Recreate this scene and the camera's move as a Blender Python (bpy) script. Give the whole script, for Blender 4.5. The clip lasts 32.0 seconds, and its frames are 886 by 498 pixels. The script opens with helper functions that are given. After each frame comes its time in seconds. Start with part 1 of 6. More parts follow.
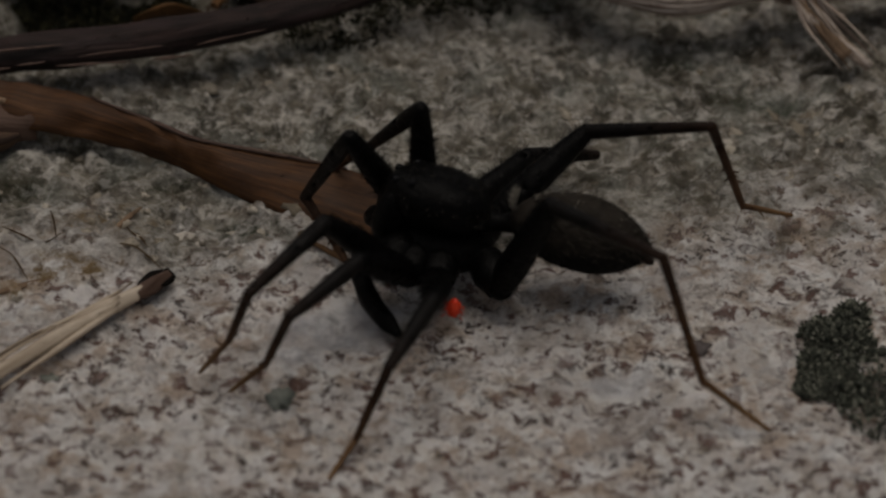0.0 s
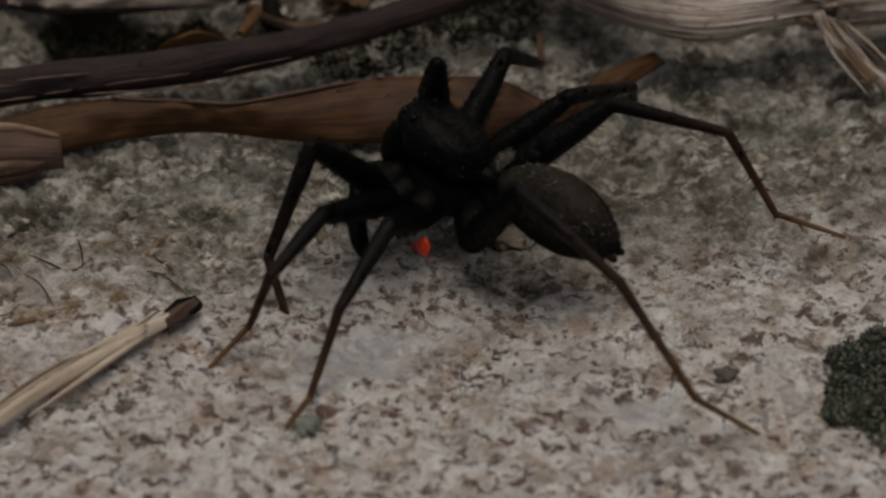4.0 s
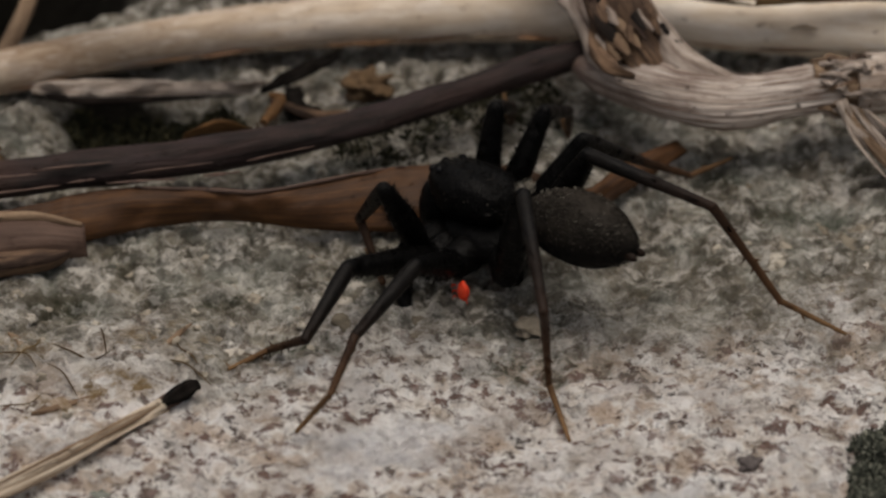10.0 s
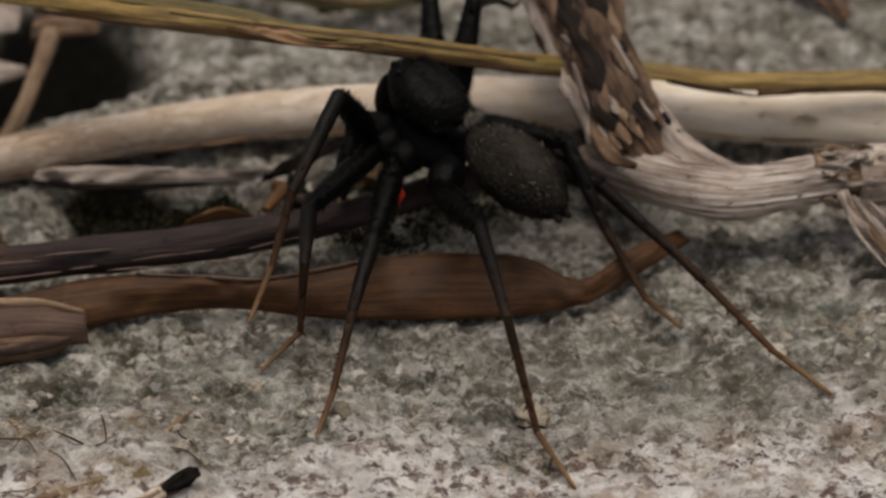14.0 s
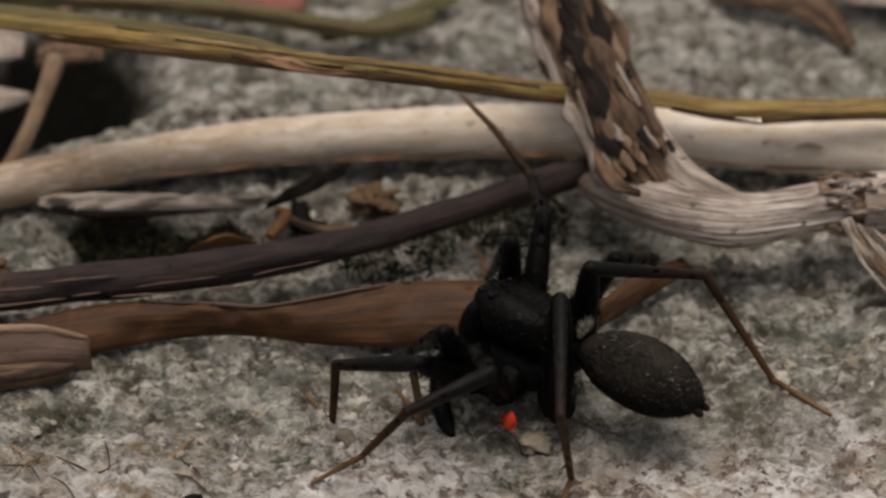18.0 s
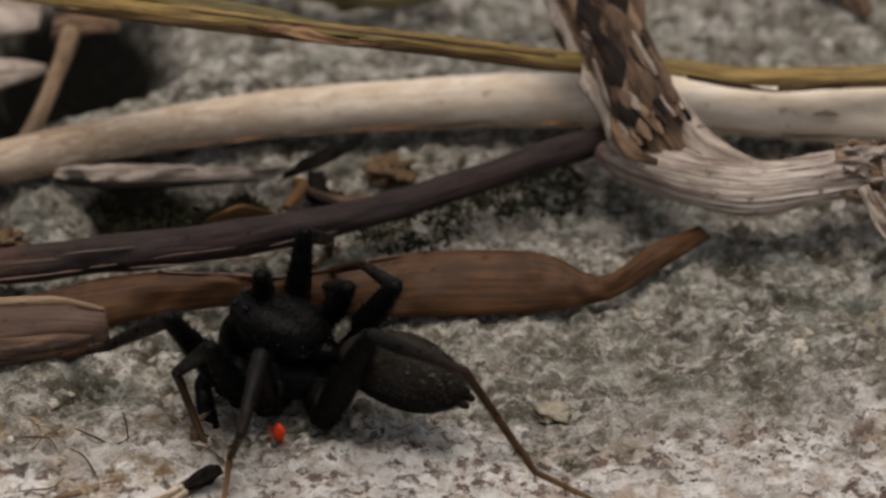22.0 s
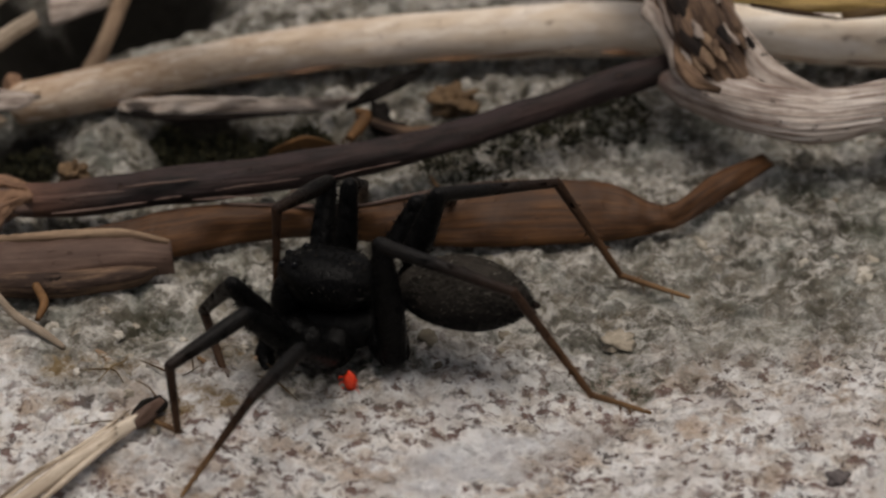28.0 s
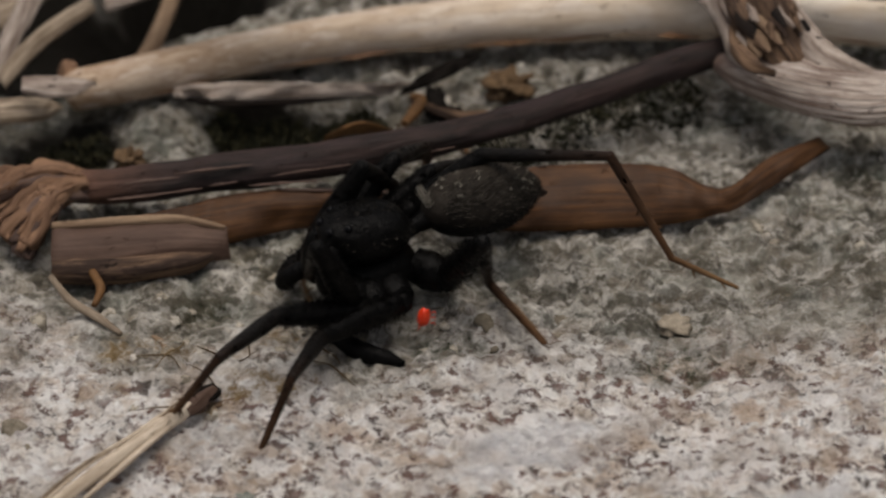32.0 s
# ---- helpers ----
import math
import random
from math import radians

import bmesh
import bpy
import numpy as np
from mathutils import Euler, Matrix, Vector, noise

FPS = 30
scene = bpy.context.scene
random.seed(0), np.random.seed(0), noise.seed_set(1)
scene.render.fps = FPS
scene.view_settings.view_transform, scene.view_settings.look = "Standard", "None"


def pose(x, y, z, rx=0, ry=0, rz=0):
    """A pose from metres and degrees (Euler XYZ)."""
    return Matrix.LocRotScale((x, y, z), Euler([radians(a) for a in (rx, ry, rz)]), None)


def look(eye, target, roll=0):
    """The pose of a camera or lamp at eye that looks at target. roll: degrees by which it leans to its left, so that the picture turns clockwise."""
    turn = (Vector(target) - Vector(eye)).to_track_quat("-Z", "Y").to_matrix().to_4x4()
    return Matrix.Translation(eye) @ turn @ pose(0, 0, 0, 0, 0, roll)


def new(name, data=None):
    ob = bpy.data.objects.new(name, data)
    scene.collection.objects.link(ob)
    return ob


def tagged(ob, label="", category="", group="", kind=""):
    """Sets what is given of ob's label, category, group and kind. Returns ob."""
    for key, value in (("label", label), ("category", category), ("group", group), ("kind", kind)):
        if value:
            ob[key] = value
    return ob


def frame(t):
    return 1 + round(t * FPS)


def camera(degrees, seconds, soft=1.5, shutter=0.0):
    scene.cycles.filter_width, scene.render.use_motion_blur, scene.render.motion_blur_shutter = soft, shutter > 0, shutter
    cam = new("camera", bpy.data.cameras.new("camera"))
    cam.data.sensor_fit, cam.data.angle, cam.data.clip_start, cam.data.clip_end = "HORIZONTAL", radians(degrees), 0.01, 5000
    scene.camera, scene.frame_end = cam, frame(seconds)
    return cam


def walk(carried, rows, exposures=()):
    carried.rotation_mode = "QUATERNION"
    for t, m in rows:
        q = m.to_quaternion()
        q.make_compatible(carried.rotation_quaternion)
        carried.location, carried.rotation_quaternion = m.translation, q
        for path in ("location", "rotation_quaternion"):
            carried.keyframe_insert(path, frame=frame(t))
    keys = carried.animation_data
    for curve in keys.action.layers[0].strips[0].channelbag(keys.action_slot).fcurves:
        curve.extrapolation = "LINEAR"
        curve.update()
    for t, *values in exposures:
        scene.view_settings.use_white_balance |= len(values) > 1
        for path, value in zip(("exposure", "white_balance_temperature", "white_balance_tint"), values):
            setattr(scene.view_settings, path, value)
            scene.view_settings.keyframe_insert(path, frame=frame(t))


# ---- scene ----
# ---- camera ----
cam = camera(14.0, 32.0, soft=2.4, shutter=0.5)
cam.data.dof.use_dof, cam.data.dof.focus_distance, cam.data.dof.aperture_fstop = True, 0.1095, 84.0
EYE = (0.0, -0.0950986, 0.0665888)
TURNS = [
    (0, 52.1111, -0.4941, -0.6355),
    (0.5, 52.1565, -0.4427, -0.5696),
    (1, 52.2089, -0.3933, -0.5047),
    (1.5, 52.2611, -0.3435, -0.4725),
    (2, 52.3038, -0.2812, -0.4525),
    (2.5, 52.3603, -0.2098, -0.4639),
    (3, 52.4181, -0.1446, -0.4608),
    (3.5, 52.4743, -0.0929, -0.4549),
    (5.5, 52.7734, 0.0309, -0.3617),
    (6, 52.8685, 0.0738, -0.3415),
    (6.5, 52.9642, 0.1075, -0.3186),
    (7, 53.0866, 0.1250, -0.2956),
    (7.5, 53.1977, 0.1480, -0.2649),
    (8, 53.3361, 0.1625, -0.2401),
    (8.5, 53.4787, 0.1733, -0.2184),
    (9, 53.6307, 0.1890, -0.1995),
    (9.5, 53.7829, 0.1909, -0.1771),
    (10, 53.9423, 0.1702, -0.1490),
    (10.5, 54.1198, 0.1410, -0.1130),
    (11, 54.2904, 0.1115, -0.0908),
    (11.5, 54.4632, 0.0632, -0.0452),
    (12, 54.6433, 0.0353, -0.0228),
    (12.5, 54.8195, 0.0203, -0.0130),
    (13, 55.0000, -0.0000, 0.0000),
    (13.5, 55.1778, -0.0230, 0.0133),
    (14, 55.3472, -0.0515, 0.0330),
    (14.5, 55.5004, -0.0791, 0.0596),
    (15, 55.6201, -0.1083, 0.0905),
    (15.5, 55.7096, -0.1277, 0.1135),
    (17.5, 55.7875, -0.1093, 0.1421),
    (18, 55.7778, -0.0971, 0.1392),
    (18.5, 55.7593, -0.0755, 0.1419),
    (19, 55.7219, -0.0354, 0.1526),
    (19.5, 55.6878, 0.0161, 0.1425),
    (20, 55.6327, 0.0757, 0.1345),
    (20.5, 55.5642, 0.1253, 0.1344),
    (21, 55.4846, 0.1774, 0.1579),
    (21.5, 55.3938, 0.2479, 0.1684),
    (22, 55.2980, 0.3072, 0.1868),
    (22.5, 55.2007, 0.3354, 0.2388),
    (23, 55.0973, 0.3847, 0.2769),
    (23.5, 55.0025, 0.4514, 0.3121),
    (24, 54.9106, 0.5205, 0.3443),
    (24.5, 54.8158, 0.5736, 0.3949),
    (25, 54.7179, 0.6474, 0.4490),
    (25.5, 54.6183, 0.7569, 0.4633),
    (27.5, 54.2716, 1.0820, 0.7181),
    (28, 54.1958, 1.1859, 0.8061),
    (28.5, 54.1338, 1.2838, 0.8960),
    (29, 54.0825, 1.3883, 0.9755),
    (29.5, 54.0381, 1.5020, 1.0474),
    (30, 54.0107, 1.6110, 1.1255),
    (30.5, 53.9914, 1.7070, 1.1978),
    (31, 53.9785, 1.7863, 1.2621),
    (31.5, 53.9704, 1.8504, 1.3204),
    (32, 53.9673, 1.9211, 1.3658),
]
EXPOSURES = [(0.0, -1.21, 6900, 12), (2.0, -0.82, 6950, 12), (3.2, -0.84, 6950, 12), (6.0, -0.6, 6900, 12), (7.0, -0.45, 6900, 12), (9.0, -0.24, 6950, 12), (12.0, -0.1, 6950, 12), (20.0, 0.02, 6950, 12), (25.0, -0.05, 6850, 12), (29.0, -0.07, 6800, 12), (32.0, -0.04, 6800, 12)]
walk(cam, [(t, pose(*EYE, rx, ry, rz)) for t, rx, ry, rz in TURNS], EXPOSURES)

# ---- light: a grey day, soft light from above ----
world = bpy.data.worlds.new("overcast_sky")
world.use_nodes = True
scene.world = world
wn = world.node_tree
sky = wn.nodes.new("ShaderNodeTexSky")
sky.sky_type, sky.sun_disc = "NISHITA", False
sky.sun_elevation, sky.sun_rotation = radians(80), radians(292)
sky.air_density, sky.dust_density, sky.ozone_density = 1.0, 4.0, 0.3
wn.nodes["Background"].inputs["Strength"].default_value = 0.09
grey = wn.nodes.new("ShaderNodeHueSaturation")
grey.inputs["Saturation"].default_value = 0.35
wn.links.new(sky.outputs["Color"], grey.inputs["Color"])
wn.links.new(grey.outputs["Color"], wn.nodes["Background"].inputs["Color"])
sun = new("sun", bpy.data.lights.new("sun", "SUN"))
sun.data.energy, sun.data.angle, sun.data.color = 1.7, radians(45), (1.0, 0.95, 0.88)
sun.matrix_world = look((0.05, 0.02, 0.3), (0, 0, 0))

MM = 0.001


# ---- materials ----
class Nodes:
    """A material and short ways to add nodes to it."""

    def __init__(self, name, rough=0.7, spec=0.3):
        self.mat = bpy.data.materials.new(name)
        self.mat.use_nodes = True
        self.t = self.mat.node_tree
        self.out = self.t.nodes["Principled BSDF"]
        self.out.inputs["Roughness"].default_value = rough
        self.out.inputs["Specular IOR Level"].default_value = spec

    def add(self, kind, **values):
        n = self.t.nodes.new(kind)
        for k, v in values.items():
            if k in n.inputs:
                n.inputs[k].default_value = v
        return n

    def link(self, a, b):
        self.t.links.new(a, b)

    def place(self):
        """The place in millimetres."""
        g = self.add("ShaderNodeNewGeometry")
        v = self.t.nodes.new("ShaderNodeVectorMath")
        v.operation = "SCALE"
        v.inputs["Scale"].default_value = 1000
        self.link(g.outputs["Position"], v.inputs[0])
        return v.outputs[0]

    def own(self):
        """The place in the thing's own space, in millimetres."""
        g = self.add("ShaderNodeTexCoord")
        v = self.t.nodes.new("ShaderNodeVectorMath")
        v.operation = "SCALE"
        v.inputs["Scale"].default_value = 1000
        self.link(g.outputs["Object"], v.inputs[0])
        return v.outputs[0]

    def stretch(self, vec, x, y, z):
        m = self.add("ShaderNodeMapping")
        m.inputs["Scale"].default_value = (x, y, z)
        self.link(vec, m.inputs["Vector"])
        return m.outputs[0]

    def noise(self, vec, scale, detail=3.0, rough=0.55, distort=0.0):
        n = self.add("ShaderNodeTexNoise", Scale=scale, Detail=detail, Roughness=rough, Distortion=distort)
        self.link(vec, n.inputs["Vector"])
        return n.outputs["Fac"]

    def cells(self, vec, scale, feature="F1", what="Color"):
        n = self.add("ShaderNodeTexVoronoi", Scale=scale)
        n.feature = feature
        self.link(vec, n.inputs["Vector"])
        return n.outputs[what]

    def ramp(self, fac, *stops):
        n = self.add("ShaderNodeValToRGB")
        e = n.color_ramp.elements
        while len(e) < len(stops):
            e.new(0.5)
        for el, (at, col) in zip(e, stops):
            el.position = at
            el.color = (col, col, col, 1) if isinstance(col, (int, float)) else (*col, 1)
        self.link(fac, n.inputs[0])
        return n.outputs[0]

    def mix(self, fac, a, b, how="MIX"):
        n = self.t.nodes.new("ShaderNodeMix")
        n.data_type, n.blend_type = "RGBA", how
        for k, v in ((0, fac), (6, a), (7, b)):
            if hasattr(v, "links"):
                self.link(v, n.inputs[k])
            elif k == 0:
                n.inputs[0].default_value = v
            else:
                n.inputs[k].default_value = (*v, 1)
        return n.outputs[2]

    def attr(self, name):
        a = self.t.nodes.new("ShaderNodeAttribute")
        a.attribute_name = name
        return a.outputs["Fac"]

    def uv(self):
        return self.add("ShaderNodeUVMap").outputs[0]

    def chance(self):
        return self.add("ShaderNodeObjectInfo").outputs["Random"]

    def island(self):
        return self.add("ShaderNodeNewGeometry").outputs["Random Per Island"]

    def colour(self, c):
        self.link(c, self.out.inputs["Base Color"])

    def bump(self, fac, mm, strength=1.0, after=None):
        b = self.add("ShaderNodeBump", Strength=strength, Distance=mm * MM)
        self.link(fac, b.inputs["Height"])
        if after:
            self.link(after, b.inputs["Normal"])
        self.link(b.outputs[0], self.out.inputs["Normal"])
        return b.outputs[0]


def granite():
    m = Nodes("granite", 0.88, 0.16)
    p = m.place()
    stir = m.add("ShaderNodeTexNoise", Scale=1.7, Detail=3.0)
    m.link(p, stir.inputs["Vector"])
    q = m.mix(0.16, p, stir.outputs["Color"], "LINEAR_LIGHT")

    def both(a, b):
        return m.mix(1.0, a, b, "MULTIPLY")

    def one(cells):
        g = m.add("ShaderNodeSeparateColor")
        m.link(cells, g.inputs[0])
        return g.outputs[0]

    # crystals of feldspar and quartz, several sizes
    c = m.ramp(m.noise(q, 1.25, 6, 0.66), (0.35, (0.30, 0.25, 0.2)), (0.41, (0.66, 0.595, 0.535)), (0.47, (0.92, 0.885, 0.85)), (0.54, (0.985, 0.98, 0.975)))
    coarse = m.ramp(one(m.cells(q, 1.2)), (0.0, (0.46, 0.38, 0.32)), (0.22, (0.74, 0.66, 0.57)), (0.5, (0.92, 0.88, 0.82)), (0.75, (0.82, 0.70, 0.64)), (1.0, (0.96, 0.95, 0.94)))
    c = m.mix(0.3, c, coarse)
    fine = m.ramp(one(m.cells(q, 2.4)), (0.0, (0.36, 0.29, 0.24)), (0.3, (0.74, 0.68, 0.6)), (0.7, (0.94, 0.91, 0.87)), (1.0, (0.98, 0.98, 0.97)))
    c = m.mix(0.16, c, fine)
    rust = both(m.ramp(m.noise(q, 0.9, 4, 0.65), (0.5, 0.0), (0.6, 1.0)), m.ramp(m.noise(p, 0.23, 3, 0.6), (0.42, 0.0), (0.52, 0.65)))
    c = m.mix(rust, c, (0.48, 0.34, 0.23))
    # smooth bluish quartz
    c = m.mix(m.ramp(m.attr("quartz"), (0.0, 0.0), (1.0, 0.82)), c, m.mix(m.ramp(m.noise(p, 1.4, 4, 0.6), (0.4, 0.0), (0.6, 1.0)), (0.66, 0.66, 0.68), (0.88, 0.87, 0.87)))
    # dark mica: swarms of small ragged flakes, and pepper everywhere
    flakes = m.ramp(m.noise(q, 2.2, 7, 0.68), (0.515, 0.0), (0.575, 1.0))
    swarm = m.ramp(m.noise(p, 0.42, 4, 0.65), (0.38, 0.25), (0.5, 1.0))
    clear = m.ramp(m.attr("quartz"), (0.0, 1.0), (0.6, 0.15))
    mica = both(both(flakes, swarm), clear)
    c = m.mix(m.ramp(mica, (0.0, 0.0), (1.0, 0.93)), c, m.mix(m.ramp(m.noise(p, 1.1, 3), (0.4, 0.0), (0.6, 1.0)), (0.035, 0.027, 0.026), (0.20, 0.115, 0.095)))
    pepper = both(m.ramp(m.noise(p, 3.8, 5, 0.68), (0.55, 0.0), (0.62, 0.5)), m.mix(1.0, clear, m.ramp(m.noise(p, 0.3, 3, 0.6), (0.4, 0.35), (0.55, 1.0)), "MULTIPLY"))
    c = m.mix(pepper, c, (0.15, 0.12, 0.10))
    # wide dull smears
    c = m.mix(m.ramp(m.noise(q, 0.55, 5, 0.62), (0.39, 0.4), (0.49, 0.0)), c, (0.38, 0.32, 0.28))
    # the crusted part: each lump with a tone of its own, lichen specks, dirt and moss
    crust = m.attr("crust")
    tone = m.ramp(m.attr("grain"), (0.0, (0.24, 0.215, 0.17)), (0.4, (0.33, 0.3, 0.245)), (0.7, (0.42, 0.387, 0.33)), (0.95, (0.58, 0.55, 0.495)))
    tone = m.mix(m.ramp(m.noise(q, 1.3, 6, 0.68), (0.40, 1.0), (0.5, 0.0)), tone, (0.21, 0.185, 0.145))
    tone = m.mix(m.ramp(m.noise(q, 1.9, 5, 0.66), (0.5, 0.0), (0.62, 0.75)), tone, (0.6, 0.57, 0.51))
    tone = m.mix(m.ramp(m.noise(p, 0.75, 5, 0.66), (0.40, 0.7), (0.51, 0.0)), tone, (0.15, 0.13, 0.095))
    tone = m.mix(m.ramp(m.noise(q, 1.25, 6, 0.68), (0.5, 0.0), (0.57, 0.85)), tone, (0.68, 0.645, 0.585))
    tone = m.mix(m.ramp(m.noise(q, 1.5, 6, 0.66), (0.52, 0.0), (0.58, 0.85)), tone, (0.085, 0.076, 0.055))
    c = m.mix(m.ramp(crust, (0.0, 0.0), (0.3, 0.35), (0.75, 0.85), (1.0, 0.94)), c, tone)
    green = both(m.ramp(m.noise(p, 0.36, 4, 0.65), (0.5, 0.0), (0.62, 1.0)), crust)
    c = m.mix(m.ramp(green, (0, 0.0), (1, 0.38)), c, (0.17, 0.155, 0.105))
    spots = both(m.ramp(m.noise(p, 0.6, 6, 0.68), (0.525, 0.0), (0.585, 1.0)), crust)
    c = m.mix(m.ramp(spots, (0, 0.0), (0.8, 0.8)), c, (0.075, 0.066, 0.047))
    # broad dull grey-green patches, darker than the rock around
    c = m.mix(both(m.attr("dull_rock"), m.ramp(m.noise(q, 0.8, 6, 0.66), (0.42, 0.8), (0.57, 0.1))), c, (0.16, 0.14, 0.105))
    # moss stains, two of them with the spider's shade, and golden dust with ragged edges
    c = m.mix(both(m.attr("moss"), m.ramp(m.noise(q, 1.6, 6, 0.7), (0.38, 1.0), (0.58, 0.12))), c, (0.045, 0.05, 0.026))
    c = m.mix(both(m.attr("dust"), m.ramp(m.noise(q, 1.5, 6, 0.7), (0.42, 0.9), (0.56, 0.1))), c, (0.25, 0.165, 0.07))
    # fine grains and the dark gaps between them, and a faint cool bloom on the crust
    rough = m.ramp(crust, (0.1, 0.2), (0.7, 0.5))
    c = m.mix(both(m.ramp(m.noise(p, 0.5, 4, 0.6), (0.5, 0.0), (0.62, 0.28)), crust), c, (0.52, 0.55, 0.49))
    sand = m.noise(q, 2.1, 6, 0.7)
    c = m.mix(rough, c, m.mix(1.0, c, m.ramp(sand, (0.37, 0.38), (0.47, 0.9), (0.52, 1.0)), "MULTIPLY"))
    c = m.mix(both(rough, m.ramp(sand, (0.53, 0.0), (0.62, 0.6))), c, (0.92, 0.89, 0.84))
    # near-black in the colour stands for shade inside the deep pits
    c = m.mix(m.attr("pit_shade"), c, (0.012, 0.01, 0.007))
    m.colour(c)
    first = m.bump(m.noise(q, 1.7, 7, 0.68), 0.55, 1.0)
    m.bump(flakes, -0.09, 0.7, first)
    return m.mat


def fibre(name, light, dark, deep, rough=0.65, streaks=7.0, spots=0.5, relief=0.05, patch=None, crisp=0.17, end=None):
    """Dry plant matter: streaks along its length, blotches and dark specks."""
    m = Nodes(name, rough, 0.25)
    uv = m.uv()
    long_grain = m.noise(m.stretch(uv, streaks, 0.22, 1), 1.0, 4, 0.65)
    blotch = m.noise(m.stretch(uv, 0.7, 0.45, 1), 1.0, 4, 0.6)
    c = m.mix(m.ramp(long_grain, (0.5 - crisp, 0.0), (0.5 + crisp, 1.0)), dark, light)
    c = m.mix(m.ramp(blotch, (0.42, 0.0), (0.72, 0.75)), c, dark)
    if patch:
        c = m.mix(m.ramp(m.noise(m.stretch(uv, 1.2, 0.3, 1), 0.8, 3, 0.6, 0.5), (0.52, 0.0), (0.6, 0.85)), c, patch)
    if end:
        cut = m.add("ShaderNodeSeparateXYZ")
        m.link(uv, cut.inputs[0])
        far = m.add("ShaderNodeMapRange")
        for k, v in zip((1, 2, 3, 4), (end[0], end[1], 1.0, 0.0)):
            far.inputs[k].default_value = v
        m.link(cut.outputs["Y"], far.inputs[0])
        c = m.mix(m.mix(1.0, far.outputs[0], m.ramp(blotch, (0.3, 0.7), (0.6, 1.0)), "MULTIPLY"), c, end[2])
    mottle = m.noise(m.stretch(uv, 1.8, 0.45, 1), 1.5, 6, 0.7)
    c = m.mix(m.ramp(mottle, (0.5, 0.0), (0.62, 0.5)), c, dark)
    c = m.mix(m.ramp(mottle, (0.38, 0.35), (0.48, 0.0)), c, light)
    speck = m.ramp(m.noise(m.stretch(uv, 2.2, 1.2, 1), 1.3, 5, 0.75), (0.6, 0.0), (0.68, spots))
    c = m.mix(speck, c, deep)
    m.colour(c)
    m.bump(m.mix(0.5, long_grain, speck), relief * 2, 0.8)
    return m.mat


def shell(name, col, sheen, rough=0.38, grain=9.0, relief=0.03, spec=0.09, fade=None, top=None):
    """Spider's skin. fade: (from, to, colour) along a segment, in millimetres; top: the colour of the upper side."""
    m = Nodes(name, rough, spec)
    p = m.own()
    n = m.noise(p, grain, 4, 0.65)
    c = m.mix(m.ramp(n, (0.35, 0.0), (0.75, 1.0)), col, sheen)
    axes = m.add("ShaderNodeSeparateXYZ")
    m.link(p, axes.inputs[0])
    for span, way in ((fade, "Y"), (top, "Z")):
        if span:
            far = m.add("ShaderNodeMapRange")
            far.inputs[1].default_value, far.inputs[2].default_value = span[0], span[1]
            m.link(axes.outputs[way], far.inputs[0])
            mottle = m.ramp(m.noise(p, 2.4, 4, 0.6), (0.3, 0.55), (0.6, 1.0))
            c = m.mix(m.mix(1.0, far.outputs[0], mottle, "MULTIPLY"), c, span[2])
    m.colour(c)
    m.link(m.ramp(m.noise(p, 2.0, 3), (0.3, max(0.05, rough - 0.1)), (0.7, rough + 0.2)), m.out.inputs["Roughness"])
    m.bump(n, relief, 0.8)
    return m.mat


def plain(name, a, b, rough=0.7, scale=2.0, spec=0.3, relief=0.05):
    m = Nodes(name, rough, spec)
    p = m.own()
    n = m.noise(p, scale, 5, 0.65)
    m.colour(m.mix(m.ramp(n, (0.3, 0.0), (0.7, 1.0)), a, b))
    m.bump(n, relief, 0.8)
    return m.mat


def tufts(name, a, b, tip):
    m = Nodes(name, 0.8, 0.15)
    k = m.island()
    m.colour(m.ramp(k, (0.0, a), (0.6, b), (1.0, tip)))
    return m.mat


def grit_stone():
    m = Nodes("rock_grains", 0.85, 0.2)
    p = m.place()
    c = m.ramp(m.island(), (0.0, (0.2, 0.17, 0.125)), (0.4, (0.34, 0.3, 0.24)), (0.8, (0.44, 0.4, 0.33)), (1.0, (0.56, 0.52, 0.46)))
    c = m.mix(m.ramp(m.noise(p, 2.6, 4, 0.7), (0.5, 0.0), (0.6, 0.75)), c, (0.12, 0.1, 0.075))
    m.colour(c)
    m.bump(m.noise(p, 4.0, 4, 0.7), 0.15, 0.8)
    return m.mat


ROCK = granite()
PALE = fibre("pale_straw", (0.94, 0.87, 0.77), (0.66, 0.54, 0.41), (0.24, 0.16, 0.095), 0.6, 3, 0.9, 0.05, (0.84, 0.77, 0.69), 0.22, (5.7, 32.0, (0.26, 0.15, 0.075)))
CULM = fibre("weathered_culm", (0.7, 0.62, 0.55), (0.22, 0.155, 0.115), (0.05, 0.03, 0.02), 0.7, 8, 0.9, 0.09, (0.56, 0.47, 0.39), 0.16)
SHEATH = fibre("striped_sheath", (0.66, 0.59, 0.53), (0.15, 0.098, 0.075), (0.04, 0.025, 0.018), 0.7, 6, 0.9, 0.16, (0.52, 0.44, 0.38), 0.075, (17.0, 22.0, (0.15, 0.098, 0.078)))
BARK = fibre("split_bark", (0.21, 0.13, 0.08), (0.03, 0.017, 0.012), (0.008, 0.006, 0.005), 0.8, 2.2, 1.0, 0.3, None, 0.08)
WEATHERED = fibre("weathered_bark", (0.5, 0.43, 0.375), (0.17, 0.125, 0.1), (0.03, 0.02, 0.015), 0.8, 2.5, 1.0, 0.2, None, 0.12)
WOOD = fibre("bare_wood", (0.3, 0.21, 0.135), (0.13, 0.08, 0.05), (0.02, 0.012, 0.008), 0.8, 4, 0.9, 0.12)
